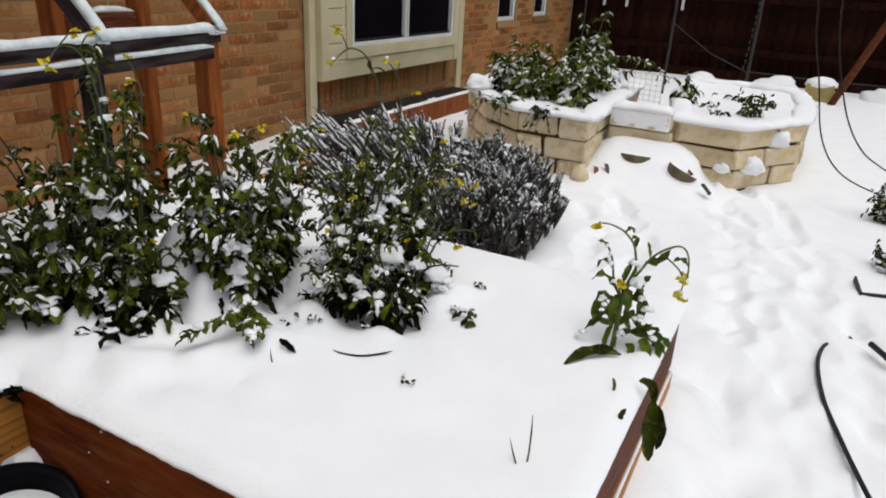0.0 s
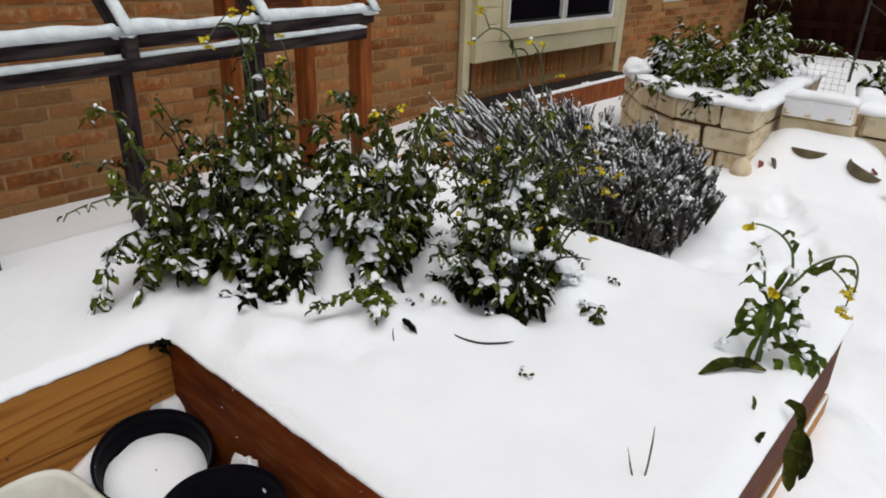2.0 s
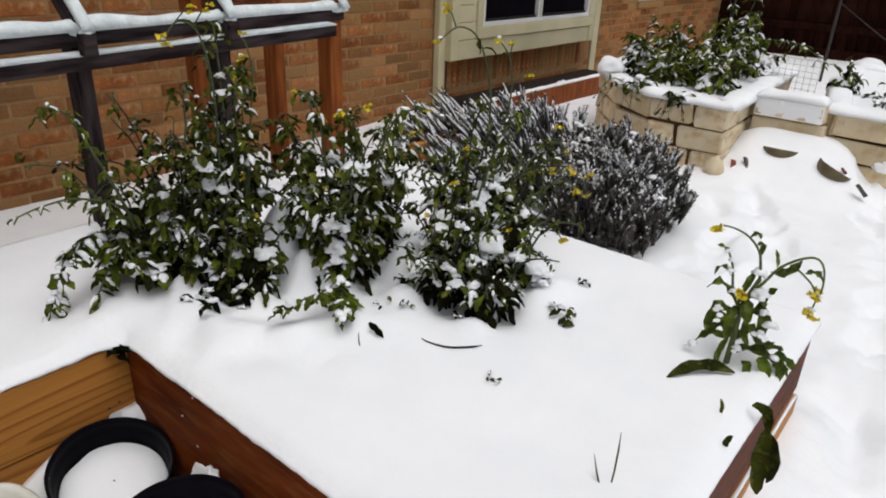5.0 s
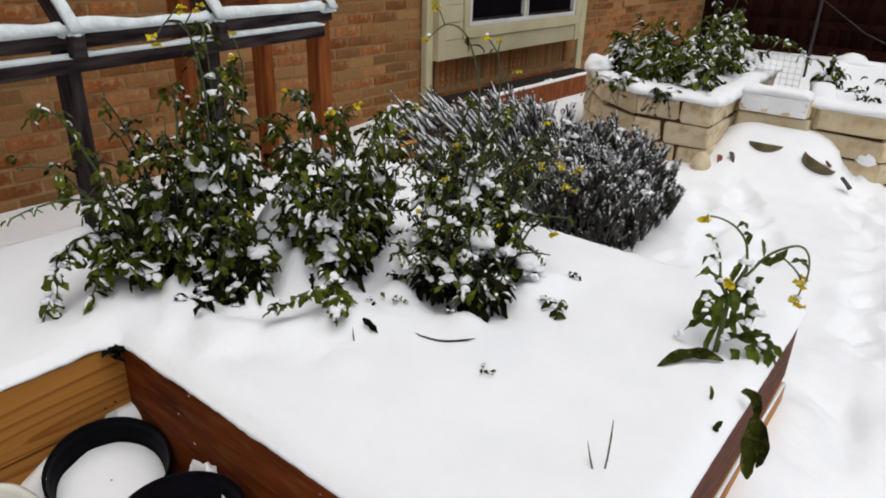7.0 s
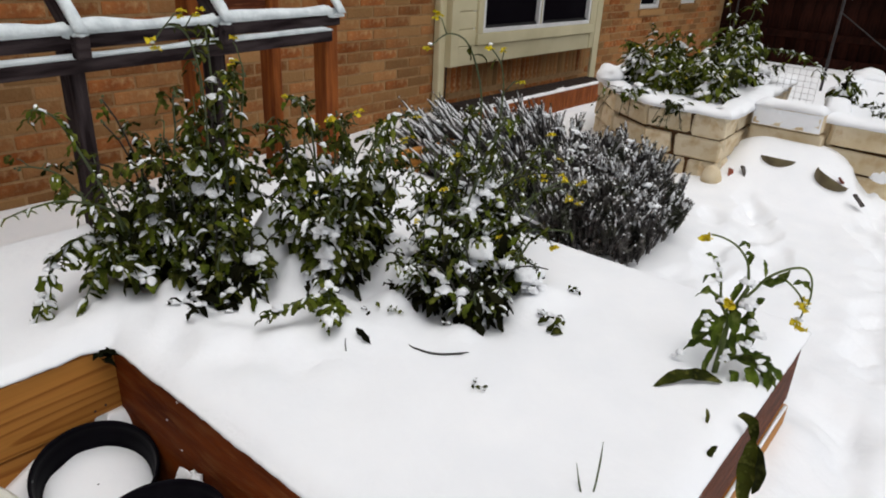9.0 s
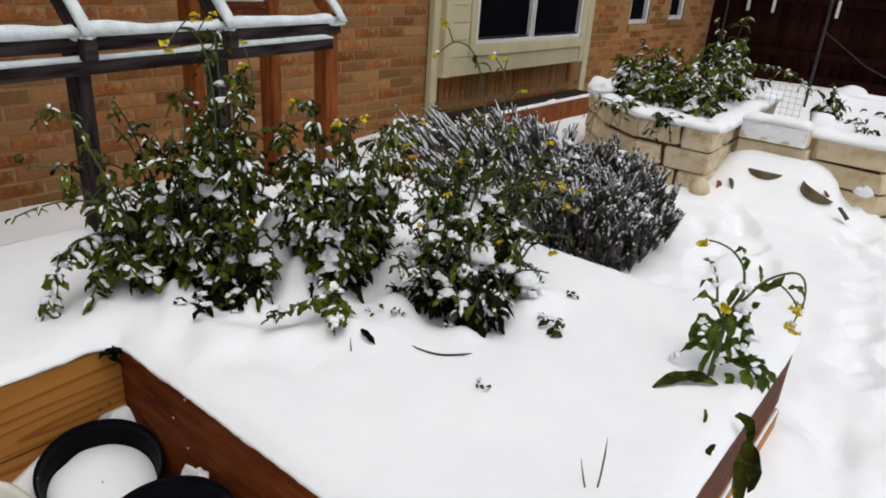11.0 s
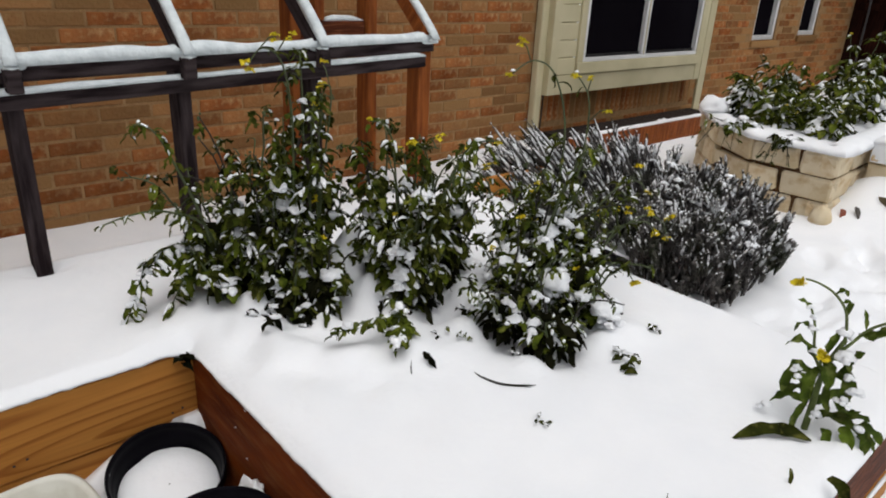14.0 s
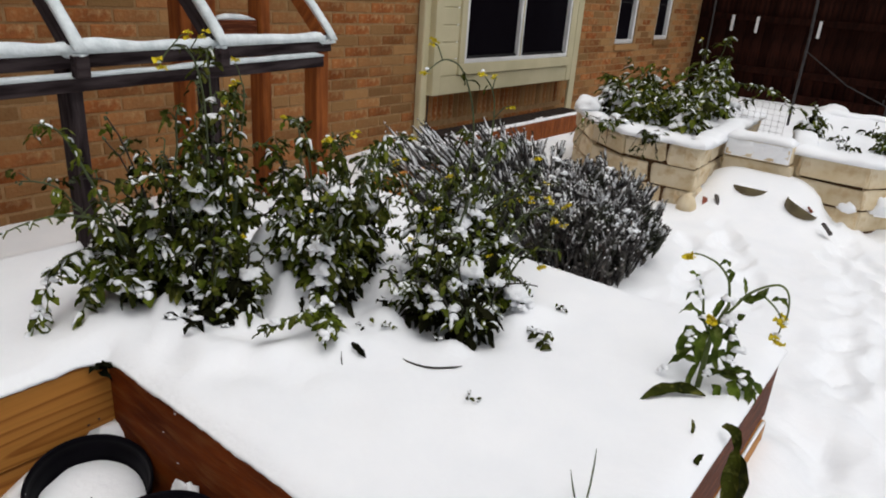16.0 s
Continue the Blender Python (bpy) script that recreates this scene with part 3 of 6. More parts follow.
def build_bed_snow():
    a, index, s = Acc(), {}, 0.0165

    def inside(i, j):
        x, y = i * s - 2.1975, j * s - 1.207
        if y < 0 and -0.004 <= x <= BED_L + 0.015 and y >= -BED_W - 0.008:
            return True
        if y >= 0 and x <= 2.4 and y <= 0.715:
            return True
        return x < 0 and -0.014 <= y < 0

    def vert(i, j):
        if (i, j) not in index:
            x, y = i * s - 2.1975, j * s - 1.207
            index[i, j] = len(a.v)
            a.v.append((x, y, bed_height(x, y)))
        return index[i, j]

    for i in range(int(4.6 / s)):
        for j in range(int(1.95 / s)):
            if all(inside(i + u, j + w) for u in (0, 1) for w in (0, 1)):
                a.f.append((vert(i, j), vert(i + 1, j), vert(i + 1, j + 1), vert(i, j + 1)))
    me = mesh_of("snow_cover", a, SNOW)
    bm = bmesh.new()
    bm.from_mesh(me)
    rim = [e for e in bm.edges if e.is_boundary]
    for out, down in ((0.004, 0.003), (0.0005, 0.006), (-0.006, 0.004)):
        made = bmesh.ops.extrude_edge_only(bm, edges=rim)["geom"]
        rim = [g for g in made if isinstance(g, bmesh.types.BMEdge)]
        for v in made:
            if isinstance(v, bmesh.types.BMVert):
                x, y = v.co.x, v.co.y
                ragged = 1 + 0.15 * noise.noise((x * 9, y * 9, 0)) + 0.3 * noise.noise((x * 120, y * 120, 4))
                dx = -1 if (x < 0.012 and y < 0.0) else 1 if x > BED_L + 0.005 and y < 0 else 0
                dy = -1 if (y < -BED_W + 0.01 or (x < 0 and y < 0.0)) else 0
                v.co += Vector((dx * out * ragged, dy * out * ragged, -down * ragged))
    bmesh.ops.recalc_face_normals(bm, faces=bm.faces[:])
    bm.to_mesh(me)
    bm.free()
    me.polygons.foreach_set("use_smooth", [True] * len(me.polygons))
    tagged(new("snow_cover", me), "smooth deep snow covering both raised beds", "snow", kind="stuff")


build_bed_snow()

_r2 = random.Random(4)
_a = Acc()
for k in range(12):
    _s = _r2.uniform(0.001, 0.0024)
    clump(_a, (0.0, _r2.uniform(-1.1, -0.08), TOP - abs(_r2.gauss(0, 0.06)) - 0.012), (_s * 0.5, _s * 1.4, _s), seed=k, rough=0.6)
part("snow_fleck", _a, SNOW_FINE, bed, kind="stuff")
_a = Acc()
for k in range(16):
    leaf(_a, (_r2.uniform(-0.035, 0.02), _r2.uniform(-0.02, 0.005), TOP + _r2.uniform(-0.018, -0.002)), _r2.uniform(3.6, 5.2), _r2.uniform(-0.2, 0.5), _r2.uniform(0.02, 0.045), 0.014, 0.8, _r2, seg=3)
single("leaf_litter", _a, DEAD_AND_SHADE, "black rotten leaf scraps at the bed corner", "leaf litter", kind="stuff")

# ---- wooden frame over the long bed ----
FY = 0.61
frame_thing = thing("cold_frame", "snow-topped open wooden cold frame of posts and rafters", "garden frame", (0, 0, 0))
_snow = Acc()
POSTS = [-0.62, -0.165, 0.29, 0.755]


def top_z(x):
    return 0.947 + 0.023 * x


def low_z(x):
    return 0.878 + 0.033 * x


def beam(name, a, b, w, h, mat, label=""):
    """A straight timber from a to b, w wide and h high."""
    a, b = Vector(a), Vector(b)
    d = b - a
    n = d.length / 2
    turn = d.to_track_quat("X", "Z").to_matrix().to_4x4()
    return part(name, block(-n, n, -w / 2, w / 2, -h / 2, h / 2, 0.003), mat, frame_thing, label, smooth=False, at=Matrix.Translation((a + b) / 2) @ turn)


for px in POSTS:
    part("post", block(px - 0.021, px + 0.021, FY + 0.026, FY + 0.105, 0.15, top_z(px) - 0.01, 0.003), GREY_UP, frame_thing, smooth=False)
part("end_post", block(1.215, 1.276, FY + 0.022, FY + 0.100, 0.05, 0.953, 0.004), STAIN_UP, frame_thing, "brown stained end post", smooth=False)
_rail = beam("top_rail", (-2.15, FY + 0.025, top_z(-2.15)), (1.270, FY + 0.025, top_z(1.270)), 0.05, 0.042, GREY_WOOD)
_low = beam("lower_rail", (-2.15, FY + 0.010, low_z(-2.15)), (1.23, FY + 0.010, low_z(1.23)), 0.022, 0.042, GREY_WOOD)
_a = Acc()
snow_ridge(_a, [(-2.15, FY + 0.022, top_z(-2.15) + 0.019), (1.26, FY + 0.022, top_z(1.26) + 0.019)], 0.060, 0.031, 1, lump=0.45)
part("snow_ridge", _a, SHADED_ICY_SNOW, _rail, "ridge of icy snow, greyed to stand in for shade", at=_rail.matrix_basis.inverted())
_a = Acc()
snow_ridge(_a, [(-2.15, FY + 0.008, low_z(-2.15) + 0.019), (1.228, FY + 0.008, low_z(1.228) + 0.019)], 0.026, 0.016, 2, lump=0.5)
part("snow_ridge", _a, SHADED_ICY_SNOW, _low, "ridge of icy snow, greyed to stand in for shade", at=_low.matrix_basis.inverted())
RISE = math.atan2(0.9, 1.0)
for i, px in enumerate(POSTS + [1.245]):
    z0 = top_z(px) + 0.03
    a, b = Vector((px, FY + 0.01, z0)), Vector((px, FY + 0.55, z0 + 0.54 * math.tan(RISE)))
    d = (b - a).normalized()
    _raf = beam("rafter", a, b, 0.038, 0.06, STAIN_UP if i == 4 else GREY_WOOD)
    up = Vector((0, -math.sin(RISE), math.cos(RISE))) * 0.03
    _a = Acc()
    snow_ridge(_a, [a + up - d * 0.04, b + up], 0.036, 0.022, 10 + i, lump=0.35)
    # end of each rafter in front of the rail
    if i < 4:
        part("rafter_tail", block(px - 0.019, px + 0.019, FY - 0.045, FY - 0.002, z0 - 0.075, z0 - 0.012, 0.004), GREY_WOOD, frame_thing, smooth=False)
    clump(_a, (px, FY + 0.018, z0 - 0.012), (0.055, 0.026, 0.034), flat=1, seed=i, rough=0.06)
    clump(_a, (px, FY - 0.022, z0 - 0.013), (0.0185, 0.022, 0.010), seed=i + 9, rough=0.05)
    part("snow_ridge", _a, SHADED_ICY_SNOW, _raf, "ridge of icy snow, greyed to stand in for shade", at=_raf.matrix_basis.inverted())
RY = 1.0
for px, pw in ((0.867, 0.045), (1.235, 0.048)):
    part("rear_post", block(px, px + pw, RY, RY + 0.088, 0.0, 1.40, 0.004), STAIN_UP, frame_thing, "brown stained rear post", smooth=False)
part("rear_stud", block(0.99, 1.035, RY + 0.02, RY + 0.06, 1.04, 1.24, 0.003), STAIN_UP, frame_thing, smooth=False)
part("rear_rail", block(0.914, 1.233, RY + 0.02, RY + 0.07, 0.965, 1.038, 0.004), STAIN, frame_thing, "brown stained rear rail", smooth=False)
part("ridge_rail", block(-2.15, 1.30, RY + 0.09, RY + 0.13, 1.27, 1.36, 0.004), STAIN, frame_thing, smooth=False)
snow_ridge(_snow, [(0.92, RY + 0.045, 1.036), (0.985, RY + 0.045, 1.036)], 0.045, 0.014, 30)
snow_ridge(_snow, [(1.04, RY + 0.045, 1.036), (1.225, RY + 0.045, 1.036)], 0.045, 0.02, 31)
part("snow_on_frame", _snow, SHADED_ICY_SNOW, frame_thing)

# ---- house wall with its windows ----
WALL_Y, END_X = 2.2, 10.2
HOLES = [(7.36, 7.92, 0.705, 1.85), (8.56, 9.06, 0.74, 1.85), (3.80, 6.15, 0.40, 2.05)]


def wall_pieces():
    """Pieces of the wall body round the openings: x0, x1, z0, z1."""
    xs = [-5.0] + [v for h in sorted(HOLES) for v in h[:2]] + [END_X]
    out = [(xs[0], xs[1], -0.3, 2.8)]
    for i, h in enumerate(sorted(HOLES)):
        out += [(h[0], h[1], -0.3, h[2]), (h[0], h[1], h[3], 2.8), (h[1], xs[2 * i + 3], -0.3, 2.8)]
    return out


wall = thing("house_wall", "house wall of mottled red brick with pale mortar", "wall", kind="structure")
for x0, x1, z0, z1 in wall_pieces():
    part("masonry", block(x0, x1, WALL_Y + 0.004, WALL_Y + 0.2, z0, z1, 0), MORTAR, wall, smooth=False)

# Overhang above the view, added to cut sky light on the wall.
part("soffit", block(-5.0, END_X + 0.3, WALL_Y - 0.55, WALL_Y + 0.2, 2.8, 2.9, 0.005), TRIM, wall, smooth=False)

# Unseen wall and overhang, added only to darken the left side of the yard.
shade_wall = thing("unseen_shade_wall", "unseen brick wall added to shade the left side", "wall", kind="structure")
part("masonry", block(-2.45, -2.2, -0.9, WALL_Y, -0.3, 2.8, 0), BRICK, shade_wall, smooth=False)
part("soffit", block(-2.5, -1.65, -1.2, WALL_Y - 0.56, 2.8, 2.9, 0.005), TRIM, shade_wall, smooth=False)

# ---- large window bay ----
bay = thing("window_1", "white-framed window in a cream-sided box with dark panes", "window", kind="structure")
BX0, BX1, BY0, BZ0 = 3.74, 6.08, 2.08, 0.375
GX0, GX1, GZ0 = 4.18, 5.91, 0.655


def trim(x0, x1, y0, y1, z0, z1, name="trim", mat=None, bev=0.004):
    return part(name, block(x0, x1, y0, y1, z0, z1, bev), mat or TRIM, bay, smooth=False)


trim(BX0 + 0.005, GX0 - 0.12, BY0 + 0.02, WALL_Y + 0.1, BZ0 + 0.01, 2.1, "backing")
trim(GX1 + 0.12, BX1 - 0.005, BY0 + 0.02, WALL_Y + 0.1, BZ0 + 0.01, 2.1, "backing")
trim(GX0 - 0.12, GX1 + 0.12, BY0 + 0.02, WALL_Y + 0.1, BZ0 + 0.01, GZ0 - 0.11, "backing")
trim(BX0, BX0 + 0.10, BY0 - 0.006, BY0 + 0.10, BZ0, 2.1, "corner_board")
trim(BX1 - 0.09, BX1, BY0 - 0.006, BY0 + 0.10, BZ0, 2.1, "corner_board")
trim(BX0 + 0.103, BX1 - 0.093, BY0, BY0 + 0.02, BZ0, BZ0 + 0.15, "apron_board")
for k in range(12):
    z = BZ0 + 0.155 + k * 0.135
    trim(BX0 + 0.103, GX0 - 0.11, BY0 + 0.004, BY0 + 0.02, z, z + 0.128, "siding_board")
    trim(GX1 + 0.11, BX1 - 0.093, BY0 + 0.004, BY0 + 0.02, z, z + 0.128, "siding_board")
trim(GX0 - 0.11, GX1 + 0.11, BY0 - 0.02, BY0 + 0.02, GZ0 - 0.125, GZ0 - 0.035, "sill_board")
trim(GX0 - 0.11, GX0 - 0.035, BY0 - 0.014, BY0 + 0.02, GZ0 - 0.033, 2.0, "side_casing")
trim(GX1 + 0.035, GX1 + 0.11, BY0 - 0.014, BY0 + 0.02, GZ0 - 0.033, 2.0, "side_casing")
trim(GX0 - 0.034, GX1 + 0.034, BY0 - 0.008, BY0 + 0.07, GZ0 - 0.034, GZ0, "window_frame", VINYL)
trim(GX0 - 0.034, GX0, BY0 - 0.008, BY0 + 0.07, GZ0 + 0.001, 2.0, "window_frame", VINYL)
trim(GX1, GX1 + 0.034, BY0 - 0.008, BY0 + 0.07, GZ0 + 0.001, 2.0, "window_frame", VINYL)
GM = (GX0 + GX1) / 2 - 0.02
trim(GM - 0.035, GM + 0.035, BY0 - 0.005, BY0 + 0.06, GZ0 + 0.001, 2.0, "mullion", VINYL)
trim(GM - 0.008, GM + 0.004, BY0 - 0.012, BY0 - 0.004, GZ0 + 0.001, 2.0, "mullion_bead", TRIM, 0.002)
for x0, x1 in ((GX0, GM - 0.035), (GM + 0.035, GX1)):
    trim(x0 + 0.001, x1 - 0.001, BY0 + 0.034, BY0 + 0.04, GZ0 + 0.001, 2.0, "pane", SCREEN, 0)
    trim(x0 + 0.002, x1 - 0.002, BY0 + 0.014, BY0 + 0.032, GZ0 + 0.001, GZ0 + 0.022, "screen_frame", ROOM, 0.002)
trim(BX0 - 0.03, BX1 + 0.02, BY0 - 0.02, WALL_Y + 0.1, 2.1, 2.2, "head_board")
# downspout and corner boards beside the bay
spout = thing("downspout", "cream painted downspout fixed to the brick wall", "downspout", (3.71, WALL_Y - 0.05, 0))
part("pipe", block(-0.045, 0.035, -0.02, 0.045, 0.0, 2.75, 0.008), TRIM, spout, smooth=False)
part("strap", block(-0.05, 0.04, -0.024, 0.046, 1.5, 1.53, 0.002), TRIM, spout, smooth=False)
spout.rotation_euler = (0, 0, 0)
post2 = thing("trim_board", "cream painted trim board on the brick wall", "trim", (6.34, WALL_Y - 0.012, 0), kind="structure")
part("board", block(-0.06, 0.06, -0.012, 0.014, 0.0, 2.7, 0.004), TRIM, post2, smooth=False)
_a = Acc()
tube(_a, [(3.80 + 0.012 * math.sin(k * 0.9), WALL_Y - 0.03, 0.05 + k * 0.13) for k in range(21)], 0.006, 6)
single("cable", _a, STEEL, "thin grey cable running up the wall beside the downspout", "cable")

for i, (x0, x1, z0, z1) in enumerate(HOLES[:2]):
    w = thing(f"window_{i + 2}", "narrow white-framed window with dark glass in brick", "window", kind="structure")
    for a, b, c, d in ((x0, x0 + 0.05, z0, z1), (x1 - 0.05, x1, z0, z1), (x0 + 0.051, x1 - 0.051, z0, z0 + 0.05), (x0 + 0.051, x1 - 0.051, z1 - 0.05, z1)):
        part("window_frame", block(a, b, WALL_Y + 0.02, WALL_Y + 0.10, c, d, 0.004), VINYL, w, smooth=False)
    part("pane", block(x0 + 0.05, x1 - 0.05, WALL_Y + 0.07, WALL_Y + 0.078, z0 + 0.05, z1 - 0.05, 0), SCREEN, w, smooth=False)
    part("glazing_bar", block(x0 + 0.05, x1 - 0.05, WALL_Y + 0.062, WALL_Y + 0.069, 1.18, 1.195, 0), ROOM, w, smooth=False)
    part("sill", block(x0 - 0.04, x1 + 0.04, WALL_Y - 0.03, WALL_Y + 0.06, z0 - 0.07, z0 - 0.004, 0.006), BRICK, w, smooth=False)

# ---- bed along the house ----
hb = thing("house_bed", "low brown board edging of a soil bed along the house", "raised bed")
part("board", block(3.45, 6.2, 1.55, 1.59, -0.06, 0.165, 0.004), STAIN_UP, hb, smooth=False)
part("soil", block(3.86, 6.2, 1.595, WALL_Y - 0.02, -0.06, 0.055, 0), SOIL, hb, smooth=False)
_a = Acc()
snow_ridge(_a, [(3.46, 1.575, 0.163), (6.2, 1.575, 0.163)], 0.05, 0.018, 5)
for k in range(6):
    clump(_a, (4.75 + k * 0.10, 1.66 + 0.02 * math.sin(k), 0.06), (0.12, 0.05, 0.075 + 0.03 * math.sin(k * 1.7)), seed=k)
part("snow_on_bed", _a, SNOW, hb)

# ---- fence ----
fence = thing("fence", "tall dark brown wooden board fence closing the yard", "fence", kind="structure")
_y = 2.19
_k = 0
_fm = mesh_of("fence_board", block(-0.01, 0.01, -0.072, 0.072, 0.0, 1.95, 0.002), FENCE, False)
while _y > -6:
    ob = new("fence_board", _fm)
    ob.parent = fence
    ob.location = (10.17 + 0.021 * (_k % 2), _y - 0.07, 0.0)
    _y -= 0.134
    _k += 1
for z in (0.35, 1.05, 1.7):
    part("fence_rail", block(10.09, 10.155, -6.0, 2.15, z, z + 0.09, 0.003), FENCE, fence, smooth=False)
part("kick_board", block(10.06, 10.085, -6.0, 2.15, -0.02, 0.13, 0.003), FENCE, fence, smooth=False)
for y0 in (1.67, 1.33, 0.52):
    part("fence_hinge", block(10.06, 10.088, y0 - 0.018, y0 + 0.018, 0.9, 1.12, 0.003), VINYL, fence, "white metal strap", smooth=False)

# ---- stone planters ----
_stone_meshes = {}


def stone_mesh(length, seed):
    key = (round(length, 2), seed)
    if key not in _stone_meshes:
        bm = block(-length / 2, length / 2, -0.055, 0.055, -0.0615, 0.0615, 0.013, 0.007, seed)
        _stone_meshes[key] = mesh_of("stone", bm, STONE, False)
    return _stone_meshes[key]


def planter(name, label, corners, base, courses, seed, closed=True):
    """A dry-laid planter of squared blocks along a line of corners (outer face), in running bond."""
    p = thing(name, label, "planter", (*corners[0], 0))
    p.location = (0, 0, 0)
    rnd = random.Random(seed)
    cx = sum(c[0] for c in corners) / len(corners)
    cy = sum(c[1] for c in corners) / len(corners)
    ends = corners + [corners[0]] if closed else corners
    for k in range(courses):
        z = base + 0.064 + k * 0.136
        for e, (a, b) in enumerate(zip(ends[:-1], ends[1:])):
            a, b = Vector(a), Vector(b)
            d = b - a
            run, ang = d.length, math.atan2(d.y, d.x)
            inward = Vector((-d.y, d.x)).normalized()
            if inward.dot(Vector((cx, cy)) - a) < 0:
                inward = -inward
            n = max(1, round(run / 0.30))
            shift = 0.0 if n == 1 else (0.35 if (k + e) % 2 else -0.3) / n
            cuts = [0.0] + [min(0.94, max(0.06, (i + shift * 1.0) / n + rnd.uniform(-0.03, 0.03))) for i in range(1, n)] + [1.0]
            for u, v in zip(cuts[:-1], cuts[1:]):
                mid = a + d * (u + v) / 2 + inward * (0.055 + rnd.uniform(-0.008, 0.008))
                ob = new("stone", stone_mesh((v - u) * run - 0.022, rnd.randint(0, 3)))
                ob.parent = p
                ob.matrix_basis = pose(mid.x, mid.y, z + rnd.uniform(-0.003, 0.003), rnd.uniform(-1.5, 1.5), rnd.uniform(-1, 1), math.degrees(ang))
    top = base + courses * 0.136
    for a, b in zip(ends[:-1], ends[1:]):
        a, b = Vector(a), Vector(b)
        d = b - a
        inward = Vector((-d.y, d.x)).normalized()
        if inward.dot(Vector((cx, cy)) - a) < 0:
            inward = -inward
        mid = (a + b) / 2 + inward * 0.06
        part("core", block(-d.length / 2 + 0.03, d.length / 2 - 0.03, -0.035, 0.035, -0.05, courses * 0.136 - 0.012, 0), CORE, p, smooth=False,
             at=pose(mid.x, mid.y, base, 0, 0, math.degrees(math.atan2(d.y, d.x))))
    cap = Acc()
    ring = []
    for i, c in enumerate(corners):
        v = Vector(c)
        ring.append((v + (Vector((cx, cy)) - v).normalized() * 0.06).to_3d() + Vector((0, 0, top - 0.004)))
    snow_ridge(cap, ring, 0.155, 0.046, seed, lump=0.6, closed=closed)
    part("snow_cap", cap, SNOW, p, "thick rounded snow along the rim")
    # fill of earth under snow
    fill = Acc()
    n = 48
    for ringk in range(7):
        f = ringk / 6
        for i in range(n):
            u = i / n * len(corners)
            a, b = Vector(corners[int(u)]), Vector(corners[(int(u) + 1) % len(corners)])
            q = a.lerp(b, u - int(u))
            q = Vector((cx, cy)).lerp(q, f * 0.93)
            fill.v.append((q.x, q.y, top + 0.004 + 0.03 * noise.noise((q.x * 4, q.y * 4, seed))))
    for ringk in range(6):
        for i in range(n):
            a, b = ringk * n + i, ringk * n + (i + 1) % n
            fill.f.append((a, b, b + n, a + n))
    part("snow_fill", fill, SNOW, p)
    return p


P1 = [(3.47, -0.22), (3.48, 0.27), (3.70, 0.60), (4.12, 0.95), (4.8, 1.05), (5.3, 0.65), (5.3, -0.1), (4.06, -0.20)]
P2 = [(3.99, -0.66), (3.97, -1.06), (4.55, -1.41), (5.43, -1.43), (6.07, -1.31), (6.29, -0.88), (6.15, -0.36), (5.0, -0.42)]
planter("stone_planter", "cream limestone block planter with snowy rim and leafy plants", P1, 0.02, 3, 1)
planter("stone_planter", "cream limestone block planter with snow and few small plants", P2, 0.0, 3, 2)
_a = Acc()
clump(_a, (3.98, 0.80, 0.475), (0.10, 0.10, 0.075), seed=6, rough=0.25)
single("snow_heap", _a, SNOW, "rounded heap of snow on the planter corner", "snow")

link = thing("stone_lintel", "single cream stone block bridging two planters", "stone block", (3.97, -0.43, 0.3))
part("stone", block(-0.06, 0.07, -0.20, 0.20, 0.035, 0.155, 0.014, 0.004, 3), STONE, link, smooth=False)
part("footing", block(-0.045, 0.07, -0.215, 0.205, -0.26, 0.03, 0.008, 0.003, 4), STONE, link, smooth=False)
_a = Acc()
snow_ridge(_a, [(0.005, -0.20, 0.15), (0.005, 0.20, 0.15)], 0.15, 0.05, 7)
part("snow_cap", _a, SNOW, link)
_a = Acc()
for i in range(41):
    for j in range(15):
        _y0, _z0 = -0.195 + 0.39 * i / 40, 0.042 + 0.105 * j / 14
        _edge = min(1, 4 * min(i, 40 - i, j + 3, 16 - j) / 10)
        _a.v.append((-0.061 - 0.010 * _edge * (noise.noise((_y0 * 14, _z0 * 14, 1)) + 0.5 * noise.noise((_y0 * 45, _z0 * 45, 2)) + 0.42), _y0, _z0))
for i in range(40):
    for j in range(14):
        _a.f.append((i * 15 + j, i * 15 + j + 1, (i + 1) * 15 + j + 1, (i + 1) * 15 + j))
part("frost_crust", _a, SNOW, link, "crust of blown snow on the face", kind="stuff")
_a = Acc()
for k, (qx, qy, qz, qs) in enumerate(((3.965, -1.00, 0.14, 0.06), (4.10, -1.16, 0.145, 0.11), (4.30, -1.27, 0.30, 0.10))):
    clump(_a, (qx + 0.012, qy + 0.012, qz), (qs * 0.55, qs * 0.8, qs * 0.8), seed=k * 1.7, rough=0.4)
single("snow_on_stones", _a, SNOW, "patches of snow stuck to the planter stones", "snow", kind="stuff")

